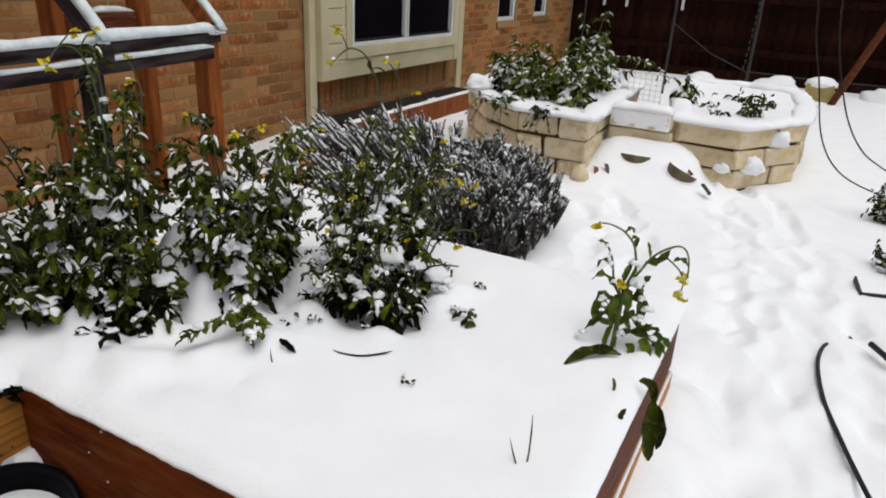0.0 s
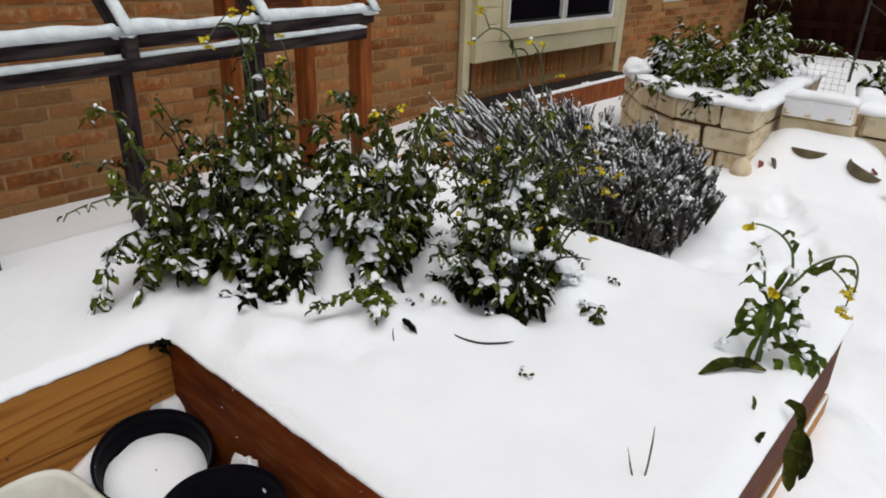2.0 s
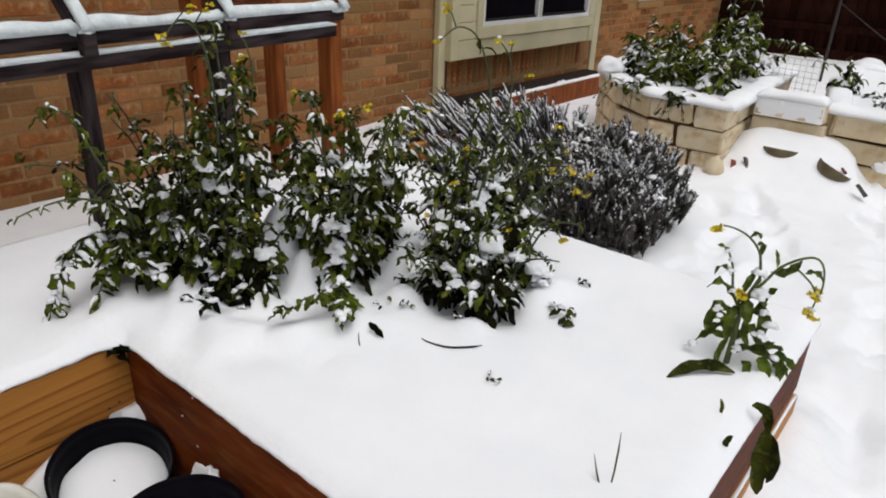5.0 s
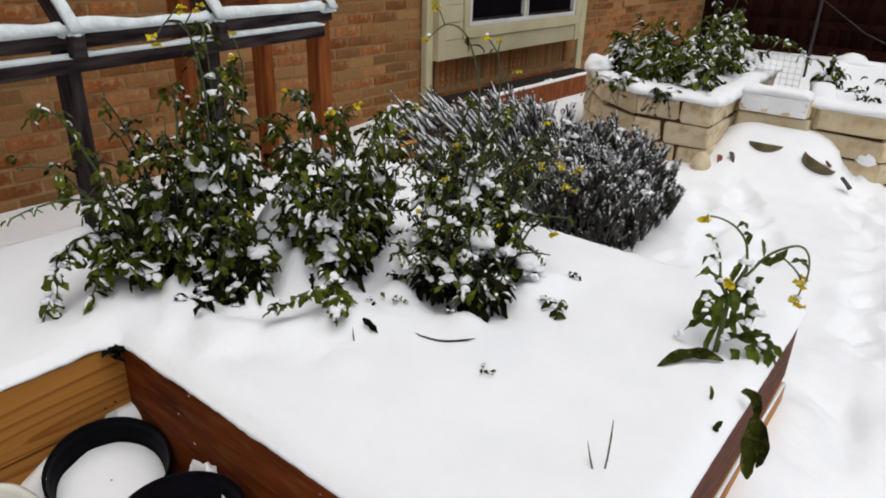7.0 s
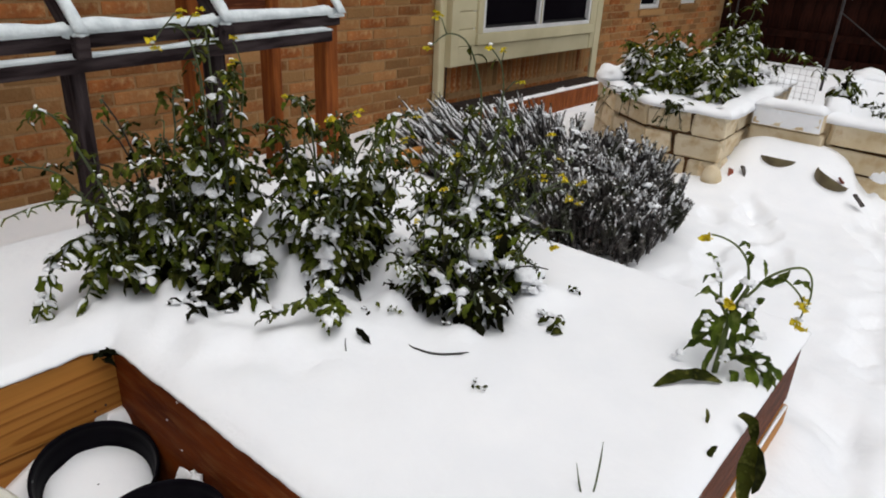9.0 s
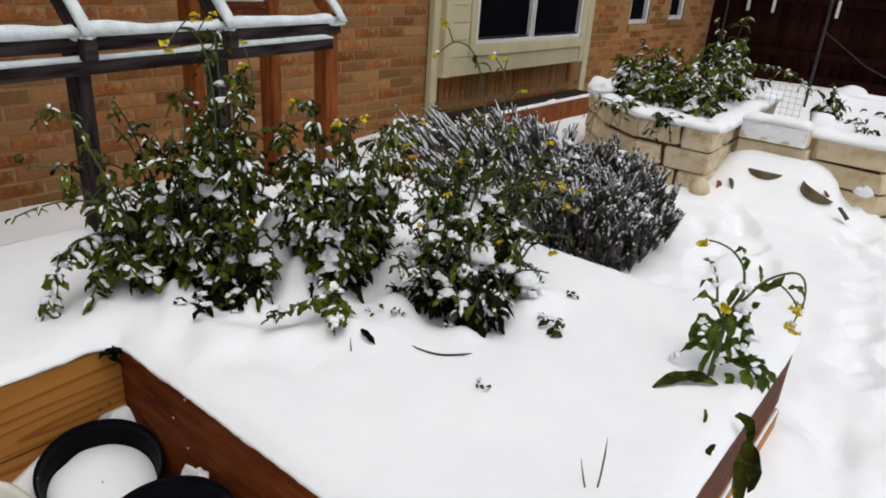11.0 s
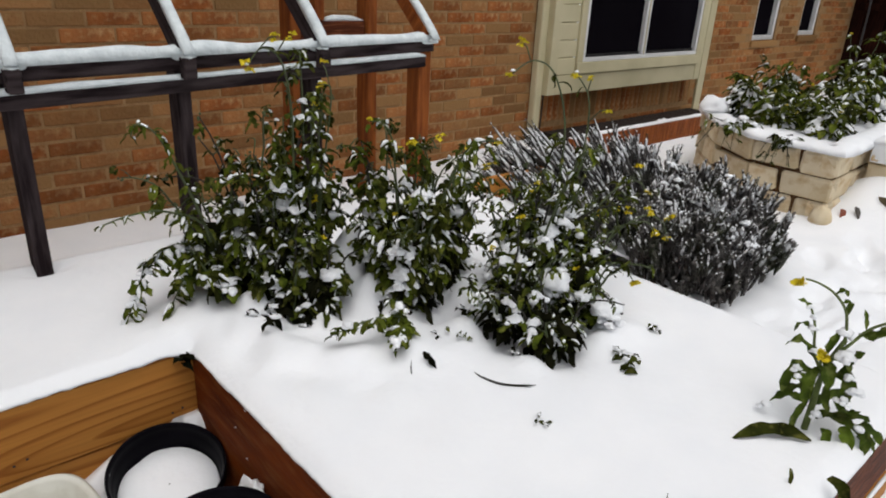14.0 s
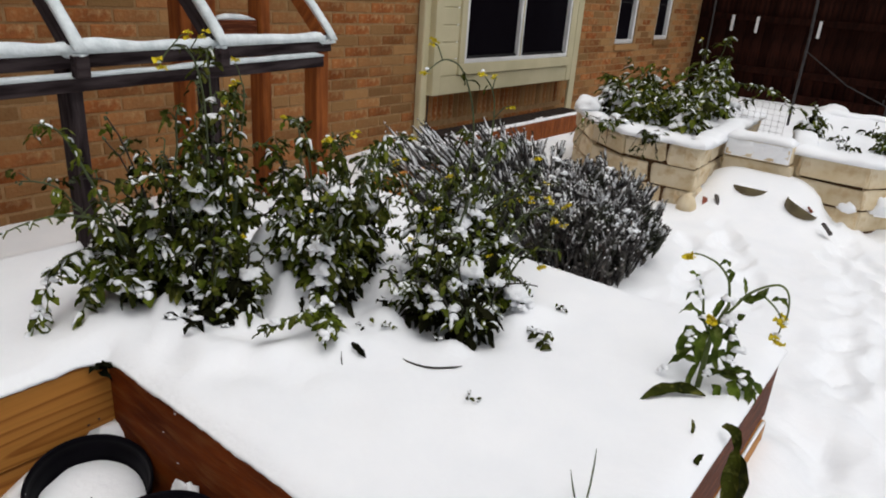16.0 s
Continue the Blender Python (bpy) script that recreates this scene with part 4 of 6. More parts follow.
for k, (bx, by, bz, r, tilt, lab) in enumerate(((3.79, -0.47, 0.185, 0.104, 0, "olive clay bowl heaped with snow in the bank"),
                                               (3.74, -0.785, 0.150, 0.100, 24, "tilted olive clay bowl heaped with snow"))):
    bowl = thing("bowl", lab, "bowl", (bx, by, bz), "bowls in the snow")
    a = Acc()
    lathe(a, [(r * 1.0, 0), (r * 0.97, -0.02), (r * 0.85, -0.05), (r * 0.55, -0.085), (0.002, -0.095), (0.002, -0.085), (r * 0.5, -0.075), (r * 0.78, -0.045), (r * 0.92, -0.01), (r * 1.0, 0)], 28)
    body = part("bowl_body", a, BOWL, bowl, at=pose(0, 0, 0, tilt, 13, 0))
    a = Acc()
    clump(a, (0.06, 0.0, -0.016), (r * 1.45, r * 1.02, 0.026), seed=k, rough=0.06)
    part("snow_fill", a, SNOW, bowl, at=pose(0, 0, 0, tilt, 13, 0))
for k, (sx, sy, sz, sh, m) in enumerate(((3.54, -0.288, 0.075, 0.055, TERRA), (3.58, -0.350, 0.105, 0.05, SLATE), (3.70, -0.835, 0.155, 0.02, TERRA), (3.62, -0.955, 0.085, 0.04, SLATE))):
    single("stone_shard", block(-0.006, 0.006, -0.018, 0.018, -sh, sh, 0.004, 0.004, k), m,
           "red clay shard sticking out of the snow" if m is TERRA else "dark slate shard sticking out of the snow", "shard",
           smooth=False, group="shards in the snow", at=pose(sx, sy, sz, 20, 35, 60 + 25 * k))
a = Acc()
clump(a, (0, 0, 0), (0.055, 0.06, 0.085), flat=1, seed=4, rough=0.15)
single("round_stone", a, STONE, "rounded cream stone at the corner of the planter", "stone", at=pose(3.46, -0.20, 0.06))


# ---- plants ----
def greens(label, at, stems, height, spread, seed, lean=(0, 0), leaf_len=(0.035, 0.075), leaf_w=(0.014, 0.024), nodes=9, per=3, snow_p=0.3, lump=(0.010, 0.022),
           blooms=0.1, low=0.12, dark=60, patches=(), fresh=0.35, group="frosted garden plants", name="greens_plant", sag=0.0, dusting=0.4, limp=1.0, base_r=0.05, tall_p=1.1):
    """Thin splayed stems with leaves hanging limp from short side shoots, snow heaped on the leaves, near-black leaves
    painting shade into core and foot.
    """
    rnd = random.Random(seed)
    p = thing(name, label, "plant", at, group)
    old, young, shade_leaves, snow, yellow, shoots = Acc(), Acc(), Acc(), Acc(), Acc(), Acc()
    for k in range(stems):
        h = 6.283 * (k + rnd.random()) / stems
        out = spread * rnd.uniform(0.15, 1.0)
        tall = height * (1 - 0.62 * rnd.random() ** tall_p)
        br = base_r * rnd.random()
        base = Vector((math.cos(h) * br, math.sin(h) * br, -0.03))
        tip = Vector((math.cos(h) * out + lean[0], math.sin(h) * out + lean[1], tall))
        ctrl = Vector((base.x * 0.5 + tip.x * 0.4, base.y * 0.5 + tip.y * 0.4, tall * 0.62))
        pts = []
        for i in range(10):
            u = i / 9
            pts.append(base * (1 - u) ** 2 + ctrl * 2 * u * (1 - u) + tip * u * u + Vector((rnd.uniform(-1, 1), rnd.uniform(-1, 1), 0)) * 0.006 * u)
        if rnd.random() < 0.4 or sag:
            d = pts[-1] - pts[-2]
            for i in range(4):
                d = Vector((d.x + math.cos(h) * 0.006, d.y + math.sin(h) * 0.006, d.z - 0.022 * tall - sag))
                pts.append(pts[-1] + d * 0.7)
        a = Acc()
        tube(a, pts, [0.0046 - 0.0032 * i / len(pts) for i in range(len(pts))], 5)
        part("stem", a, STEM if rnd.random() < 0.6 else STEM_DARK, p)
        for j in range(nodes):
            u = low + (1 - low) * (j + rnd.random()) / nodes
            i = min(int(u * (len(pts) - 1)), len(pts) - 2)
            q = pts[i].lerp(pts[i + 1], u * (len(pts) - 1) - i)
            small = (1.2 - 0.7 * u) * (0.75 if u < 0.28 else 1)
            h1 = rnd.uniform(0, 6.283)
            c = q
            if rnd.random() < 0.6:
                c = q + Vector((math.cos(h1), math.sin(h1), rnd.uniform(0.2, 0.9))) * rnd.uniform(0.012, 0.05) * small
                tube(shoots, [q, q.lerp(c, 0.6) + Vector((0, 0, 0.004)), c], [0.0020, 0.0016, 0.0011], 4, False)
            for m in range(max(1, int(per * rnd.uniform(0.5, 1.6) * (1.25 - 0.75 * u)))):
                o = Vector([rnd.uniform(-0.008, 0.008) for _ in range(3)])
                hx = h1 + rnd.uniform(-1.9, 1.9)
                hang_leaf(young if rnd.random() < fresh else old, c + o, hx, rnd.uniform(*leaf_len) * small, rnd.uniform(*leaf_w) * small, rnd.uniform(-0.6, 0.7), rnd,
                          snow if rnd.random() < dusting * (1.25 - 0.95 * u) else None, limp)
            if u < 0.6 and rnd.random() < snow_p * (1.5 - 1.1 * u):
                snow_lump(snow, c + Vector((0, 0, 0.006)), rnd.uniform(*lump) * small, rnd, 4)
        if rnd.random() < 0.5:
            for m in range(rnd.randint(3, 6)):
                clump(shoots, pts[-1] + Vector([rnd.uniform(-0.007, 0.007) for _ in range(3)]), (0.0032, 0.0032, 0.0042), seed=m, rough=0.2, fine=False)
        if rnd.random() < blooms:
            flower(yellow, pts[-1], 0.009, rnd)
    for x, y, z, r in patches:
        r *= 0.9
        c = Vector((x - at[0] + 0.015, y - at[1] + 0.015, z - at[2]))
        clump(snow, c, (r * rnd.uniform(0.9, 1.3), r * rnd.uniform(0.9, 1.3), r * 0.8), seed=rnd.uniform(0, 99), rough=0.4)
        snow_lump(snow, c - Vector((0, 0, 0.35 * r)), r * 0.9, rnd, 4)
        for m in range(3):
            snow_lump(snow, c + Vector((rnd.uniform(-1.4, 1.4), rnd.uniform(-1.4, 1.4), rnd.uniform(-1.3, 0.1))) * r, r * rnd.uniform(0.35, 0.6), rnd, 4)
        for m in range(18):
            e = rnd.uniform(0, 6.283)
            hang_leaf(old if m % 2 else young, c + Vector((math.cos(e) * r * 0.8, math.sin(e) * r * 0.8, rnd.uniform(-0.5, 0.45) * r)), e + rnd.uniform(-0.5, 0.5), rnd.uniform(*leaf_len) * 0.8, rnd.uniform(*leaf_w), rnd.uniform(-0.9, 0.1), rnd)
    # Near-black leaves put shade into the heart and foot of the plant.
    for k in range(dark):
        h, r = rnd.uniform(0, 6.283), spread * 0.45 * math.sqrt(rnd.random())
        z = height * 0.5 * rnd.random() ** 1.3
        hang_leaf(shade_leaves, (math.cos(h) * r + lean[0] * 0.3, math.sin(h) * r + lean[1] * 0.3, z + 0.015), rnd.uniform(0, 6.283), rnd.uniform(0.04, 0.075), rnd.uniform(0.018, 0.03), rnd.uniform(-0.8, 0.2), rnd, seg=4)
    if shade_leaves.v:
        part("dead_foliage", shade_leaves, DEAD_AND_SHADE, p, "near-black leaves standing in for shade at the plant core", kind="stuff")
    part("foliage", old, LEAF, p, "wilted dark leaves", kind="stuff")
    if young.v:
        part("young_foliage", young, LEAF_BRIGHT, p, "fresher olive-green leaves", kind="stuff")
    if shoots.v:
        part("twig_tangle", shoots, STEM, p, kind="stuff")
    if snow.v:
        part("snow_dusting", snow, SNOW_FINE, p, "heaps of snow", kind="stuff")
    if yellow.v:
        part("blossom", yellow, PETAL, p, "small yellow blossom", kind="stuff")
    return p


def stem_plant(name, label, at, stems, height, spread, seed, leaf_len=(0.035, 0.075), leaf_w=(0.012, 0.026), leaves=24, lean=(0, 0),
               snow_p=0.3, blooms=0.15, mat=None, wilt=1.7, clumps=6, low=0.0, group="frosted garden plants", low_leaves=40, dark=0):
    """A clump of thin stems with drooping leaves, snow on them, and small yellow flowers at some tips."""
    rnd = random.Random(seed)
    p = thing(name, label, "plant", at, group)
    fol, snow, yellow = Acc(), Acc(), Acc()
    tops = []
    for k in range(stems):
        h = rnd.uniform(0, 6.283)
        r0 = rnd.uniform(0, 0.05)
        out = spread * rnd.uniform(0.15, 1.0)
        tall = height * rnd.uniform(0.5, 1.0)
        base = Vector((math.cos(h) * r0, math.sin(h) * r0, -0.03))
        tip = Vector((math.cos(h) * out + lean[0], math.sin(h) * out + lean[1], tall))
        ctrl = Vector((base.x * 0.5 + tip.x * 0.45, base.y * 0.5 + tip.y * 0.45, tall * 0.6))
        n = 9
        pts = []
        for i in range(n):
            u = i / (n - 1)
            q = base * (1 - u) ** 2 + ctrl * 2 * u * (1 - u) + tip * u * u
            q += Vector((rnd.uniform(-1, 1), rnd.uniform(-1, 1), 0)) * 0.006 * u
            pts.append(q)
        if rnd.random() < 0.55:
            d = (pts[-1] - pts[-2])
            for i in range(3):
                d = Vector((d.x + math.cos(h) * 0.012, d.y + math.sin(h) * 0.012, d.z - 0.03))
                pts.append(pts[-1] + d * 0.6)
        acc = Acc()
        tube(acc, pts, [0.0042 - 0.0026 * i / len(pts) for i in range(len(pts))], 5)
        part("stem", acc, STEM if rnd.random() < 0.7 else STEM_DARK, p)
        for j in range(leaves):
            u = low + (1 - low) * (j + rnd.random()) / leaves
            i = min(int(u * (len(pts) - 1)), len(pts) - 2)
            q = pts[i].lerp(pts[i + 1], u * (len(pts) - 1) - i)
            ln = rnd.uniform(*leaf_len) * (1.15 - 0.55 * u)
            leaf(fol, q, rnd.uniform(0, 6.283), rnd.uniform(-0.9, 0.6), ln, rnd.uniform(*leaf_w) * (1.15 - 0.5 * u),
                 rnd.uniform(0.3, 1.2) * wilt, rnd, snow if rnd.random() < snow_p else None, lobed=rnd.random() < 0.5, seg=4)
        if rnd.random() < blooms:
            flower(yellow, pts[-1], 0.012, rnd)
        tops.append(pts[len(pts) // 2 + rnd.randint(0, 3)])
    for k in range(low_leaves):
        h, r = rnd.uniform(0, 6.283), spread * rnd.uniform(0.05, 0.7)
        leaf(fol, (math.cos(h) * r, math.sin(h) * r, rnd.uniform(0.02, 0.12)), rnd.uniform(0, 6.283), rnd.uniform(-0.6, 0.7), rnd.uniform(0.03, 0.06),
             rnd.uniform(0.012, 0.022), rnd.uniform(0.8, 2.2), rnd, snow if rnd.random() < snow_p else None, seg=4)
    spare = Acc()
    for k in range(clumps):
        q = tops[rnd.randrange(len(tops))]
        q = Vector((q.x * rnd.uniform(0.5, 1.1), q.y * rnd.uniform(0.5, 1.1), q.z * rnd.uniform(0.1, 0.95)))
        big = 1.3 - 0.5 * q.z / height
        h0 = rnd.uniform(0, 6.283)
        reach = rnd.choice((1.0, 1.0, 1.6, 2.2)) * big
        for m in range(rnd.randint(2, 4) if reach < 1.5 else rnd.randint(6, 10)):
            leaf(spare, q + Vector([rnd.uniform(-0.012, 0.012) * reach for _ in range(3)]), h0 + rnd.uniform(-1.4, 1.4), rnd.uniform(-0.6, 0.5), rnd.uniform(0.025, 0.055) * big,
                 rnd.uniform(0.016, 0.032) * big, rnd.uniform(0.8, 2.0), rnd, snow, lobed=True, seg=5)
    # Optional near-black leaves that paint shade into the core.
    shade_leaves = Acc()
    for k in range(dark):
        h, r = rnd.uniform(0, 6.283), spread * 0.6 * math.sqrt(rnd.random())
        z = height * rnd.uniform(-0.02, 0.55)
        u = 0.3 + 0.7 * z / height
        leaf(shade_leaves, (math.cos(h) * r + lean[0] * u * 0.6, math.sin(h) * r + lean[1] * u * 0.6, z), rnd.uniform(0, 6.283), rnd.uniform(-1.2, 0.3), rnd.uniform(0.035, 0.075),
             rnd.uniform(0.015, 0.028), rnd.uniform(0.5, 1.5), rnd, None, seg=3)
    if shade_leaves.v:
        part("dead_foliage", shade_leaves, DEAD_AND_SHADE, p, "near-black leaves standing in for shade at the plant core", kind="stuff")
    part("foliage", fol, mat or LEAF, p, kind="stuff")
    if snow.v:
        part("snow_dusting", snow, SNOW_FINE, p, "patches of snow", kind="stuff")
    if yellow.v:
        part("blossom", yellow, PETAL, p, "small yellow blossom", kind="stuff")
    return p


BUSHY = "bushy green flowering plant dusted with snow"
GREENS = "wilted dark green flowering greens weighed down with snow"
for k, (gx, gy, n, h, sp, ln, bl, lab, spots) in enumerate((
        (0.17, 0.12, 11, 0.46, 0.14, (-0.03, 0.0), 0.05, GREENS, ((0.16, 0.05, 0.66, 0.016),)),
        (0.25, 0.08, 18, 0.54, 0.17, (0, 0), 0.08, GREENS, ((0.24, 0.01, 0.545, 0.034), (0.27, 0.11, 0.60, 0.028), (0.30, 0.11, 0.70, 0.02))),
        (0.36, 0.06, 18, 0.62, 0.14, (0.0, 0.02), 0.12, GREENS, ((0.32, -0.03, 0.58, 0.018), (0.40, 0.0, 0.62, 0.018))),
        (0.27, 0.0, 11, 0.34, 0.12, (0, 0), 0.0, GREENS, ((0.29, -0.05, 0.50, 0.022), (0.20, -0.03, 0.50, 0.024))),
        (0.33, -0.06, 8, 0.22, 0.08, (0.0, 0), 0.0, GREENS, ((0.35, -0.10, 0.50, 0.02),)),
        (0.58, -0.11, 21, 0.48, 0.20, (0.01, 0), 0.08, GREENS, ((0.56, -0.18, 0.695, 0.024), (0.52, -0.18, 0.555, 0.034), (0.62, -0.12, 0.62, 0.024))),
        (0.53, -0.05, 9, 0.45, 0.12, (0.02, 0.0), 0.05, GREENS, ((0.50, -0.06, 0.62, 0.034), (0.49, -0.04, 0.54, 0.036), (0.50, -0.05, 0.70, 0.018))),
        (0.68, -0.14, 7, 0.40, 0.12, (0.03, 0.0), 0.1, GREENS, ((0.70, -0.17, 0.62, 0.026), (0.69, -0.17, 0.54, 0.024))),
        (0.55, -0.17, 11, 0.28, 0.11, (0, 0), 0.0, GREENS, ((0.48, -0.20, 0.50, 0.034), (0.57, -0.22, 0.50, 0.02))),
        (0.76, -0.37, 20, 0.47, 0.15, (0.05, 0.0), 0.1, BUSHY, ((0.76, -0.44, 0.60, 0.026), (0.70, -0.38, 0.58, 0.022))),
        (0.84, -0.40, 15, 0.43, 0.13, (0.08, -0.02), 0.15, BUSHY, ((0.88, -0.44, 0.62, 0.02),)),
        (0.66, -0.43, 11, 0.31, 0.14, (-0.01, 0), 0.1, BUSHY, ((0.67, -0.43, 0.475, 0.036), (0.66, -0.40, 0.56, 0.02))),
        (0.68, -0.55, 9, 0.17, 0.12, (0, 0), 0.1, BUSHY, ((0.75, -0.495, 0.515, 0.042), (0.68, -0.535, 0.44, 0.030))),
        (0.85, -0.46, 10, 0.32, 0.15, (0.04, 0), 0.1, BUSHY, ((0.85, -0.585, 0.45, 0.042), (0.90, -0.50, 0.56, 0.018))))):
    greens(lab, (gx, gy, 0.385), n, h, sp, 11 + k, lean=ln, blooms=bl, patches=spots, fresh=0.68 if lab is BUSHY else 0.45, nodes=10 if h > 0.4 else 7 if h > 0.25 else 5, per=5 if h > 0.4 else 4,
           low=0.3 if k == 0 else 0.5 if k in (2, 6) else 0.16, snow_p=0.36, lump=(0.008, 0.032), leaf_len=(0.026, 0.060) if lab is BUSHY else (0.034, 0.078), leaf_w=(0.012, 0.022) if lab is BUSHY else (0.014, 0.030), dusting=0.48, base_r=0.04, tall_p=0.9,
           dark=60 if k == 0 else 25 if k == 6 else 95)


def spray(label, at, lines, seed, leaf_len, leaf_w, per=5, frost=0.5, droop=1.0, heaps=4):
    """A few arching shoots given by their lines, with limp leaves along them and snow lying on top."""
    rnd = random.Random(seed)
    p = thing("leafy_shoot", label, "plant", at, "arching shoots")
    fol, snow = Acc(), Acc()
    for pts in lines:
        vs = [Vector(q) for q in pts]
        dense = smooth_line(vs, 6)
        a = Acc()
        tube(a, dense, [0.0042 - 0.0028 * i / len(dense) for i in range(len(dense))], 5)
        part("stem", a, STEM, p)
        for i in range(3, len(dense)):
            u = i / len(dense)
            for m in range(max(1, int(per * rnd.uniform(0.2, 0.9)))):
                hang_leaf(fol, dense[i], rnd.uniform(0, 6.283), rnd.uniform(*leaf_len) * (1.2 - 0.5 * u), rnd.uniform(*leaf_w) * (1.2 - 0.5 * u), rnd.uniform(-0.5, 0.6), rnd, snow if rnd.random() < frost else None, droop)
        for m in range(heaps):
            q = dense[rnd.randrange(len(dense) // 3, len(dense))]
            snow_lump(snow, q + Vector((0, 0, 0.008)), rnd.uniform(0.008, 0.017), rnd, 4)
    part("foliage", fol, LEAF_BRIGHT, p, "limp green leaves", kind="stuff")
    part("snow_dusting", snow, SNOW_FINE, p, "heaps of snow", kind="stuff")


spray("broad-leaved green shoots drooping from the bed onto snow", (0.16, 0.12, 0.385),
      [[(0, 0, 0.0), (-0.05, 0.03, 0.16), (-0.13, 0.05, 0.18), (-0.20, 0.05, 0.11), (-0.245, 0.045, 0.02)], [(0, 0, 0.0), (-0.02, 0.04, 0.13), (-0.06, 0.07, 0.15), (-0.10, 0.07, 0.07)],
       [(0, -0.02, 0.0), (-0.03, -0.01, 0.15), (-0.08, 0.0, 0.17), (-0.12, 0.0, 0.10), (-0.15, 0.0, 0.05)]], 131, (0.05, 0.085), (0.020, 0.034), 4, 0.55, 1.0, 5)
spray("thin frosted shoot reaching out over the snow", (0.17, 0.10, 0.42),
      [[(0, 0, 0.0), (-0.06, 0.0, 0.20), (-0.16, 0.0, 0.265), (-0.24, 0.0, 0.27), (-0.31, 0.0, 0.255)]], 132, (0.02, 0.045), (0.007, 0.012), 2, 0.3, 1.0, 0)
spray("tall thin shoot with dark leaves leaning over the bed", (0.15, 0.10, 0.42),
      [[(0, 0, 0.0), (-0.05, 0.0, 0.22), (-0.10, 0.0, 0.36), (-0.14, 0.0, 0.45), (-0.18, 0.0, 0.475), (-0.195, 0.0, 0.45)]], 133, (0.025, 0.05), (0.010, 0.017), 3, 0.15, 1.0, 0)
spray("arching green shoot with long hanging leaves", (0.62, -0.12, 0.42),
      [[(0, 0, 0.0), (0.08, 0.01, 0.24), (0.16, 0.02, 0.34), (0.22, 0.02, 0.37), (0.27, 0.02, 0.34)], [(0, 0, 0.0), (0.10, 0.0, 0.18), (0.17, 0.0, 0.27), (0.21, 0.0, 0.26)]], 134, (0.05, 0.09), (0.012, 0.020), 3, 0.3, 1.15, 2)


def flower_stem(at, pts, seed, heads=2):
    """One long bare stem with nodding yellow flowers."""
    rnd = random.Random(seed)
    p = thing("flower_stem", "long bare green stem with nodding yellow flowers", "plant", at, "tall flower stems")
    vs = [Vector(q) for q in pts]
    dense = smooth_line(vs, 6)
    a = Acc()
    tube(a, dense, [0.0032 - 0.0016 * i / len(dense) for i in range(len(dense))], 5)
    main = part("stem", a, STEM, p)
    y = Acc()
    flower(y, dense[-1], 0.012, rnd)
    part("blossom", y, PETAL, main, "yellow blossom")
    for k in range(heads - 1):
        i = len(dense) - 6 - 5 * k
        b = dense[i] + Vector((rnd.uniform(-0.04, 0.04), rnd.uniform(-0.04, 0.04), rnd.uniform(0.01, 0.05)))
        a = Acc()
        tube(a, [dense[i], dense[i].lerp(b, 0.6) + Vector((0, 0, 0.01)), b], 0.0015, 4)
        stalk = part("stalk", a, STEM, p)
        y = Acc()
        flower(y, b, 0.011, rnd)
        part("blossom", y, PETAL, stalk, "yellow blossom")
    s = Acc()
    clump(s, dense[-1] + Vector((0, 0, 0.006)), (0.006, 0.005, 0.0035), seed=seed)
    part("snow_tip", s, SNOW_FINE, p)
    f = Acc()
    for k in range(5):
        i = rnd.randint(4, len(dense) - 5)
        leaf(f, dense[i], rnd.uniform(0, 6.3), 0.1, rnd.uniform(0.03, 0.06), 0.01, 1.5, rnd, seg=4)
    part("foliage", f, LEAF, p, kind="stuff")


flower_stem((0.80, -0.40, 0.40), [(0, 0, -0.02), (0.03, 0.0, 0.25), (0.04, 0.0, 0.48), (-0.02, 0.0, 0.62), (-0.10, 0, 0.66), (-0.17, 0.0, 0.635)], 1, 2)
flower_stem((0.84, -0.40, 0.40), [(0, 0, -0.02), (0.05, 0.0, 0.25), (0.09, 0.0, 0.45), (0.08, 0.0, 0.56), (0.02, 0, 0.62)], 2, 3)
flower_stem((0.85, -0.44, 0.40), [(0, 0, -0.02), (0.12, 0.02, 0.22), (0.26, 0.03, 0.30), (0.36, 0.03, 0.29), (0.38, 0.02, 0.25)], 3, 2)
flower_stem((0.86, -0.46, 0.40), [(0, 0, -0.02), (0.14, 0.0, 0.16), (0.30, 0.0, 0.21), (0.42, 0.0, 0.17), (0.47, 0.0, 0.10)], 4, 4)
flower_stem((0.82, -0.46, 0.40), [(0, 0, -0.02), (0.16, 0.0, 0.18), (0.36, 0.0, 0.19), (0.44, 0.0, 0.13)], 5, 4)
flower_stem((0.88, -0.5, 0.40), [(0, 0, -0.02), (0.04, -0.02, 0.12), (0.08, -0.04, 0.14), (0.11, -0.07, 0.09)], 6, 1)
flower_stem((0.28, 0.0, 0.40), [(0, 0, 0.1), (0.02, 0.0, 0.45), (0.0, 0.0, 0.62), (-0.05, 0.0, 0.66), (-0.09, 0.0, 0.62)], 7, 3)
flower_stem((0.34, 0.0, 0.40), [(0, 0, 0.1), (0.05, 0.0, 0.40), (0.07, 0.0, 0.55), (0.04, 0.0, 0.57)], 8, 4)
flower_stem((0.60, -0.15, 0.40), [(0, 0, 0.0), (0.03, 0.0, 0.25), (0.0, 0.0, 0.40), (-0.05, 0.0, 0.44)], 9, 2)
flower_stem((0.64, -0.15, 0.40), [(0, 0, 0.0), (0.08, 0.05, 0.25), (0.20, 0.08, 0.34), (0.28, 0.09, 0.30)], 10, 3)


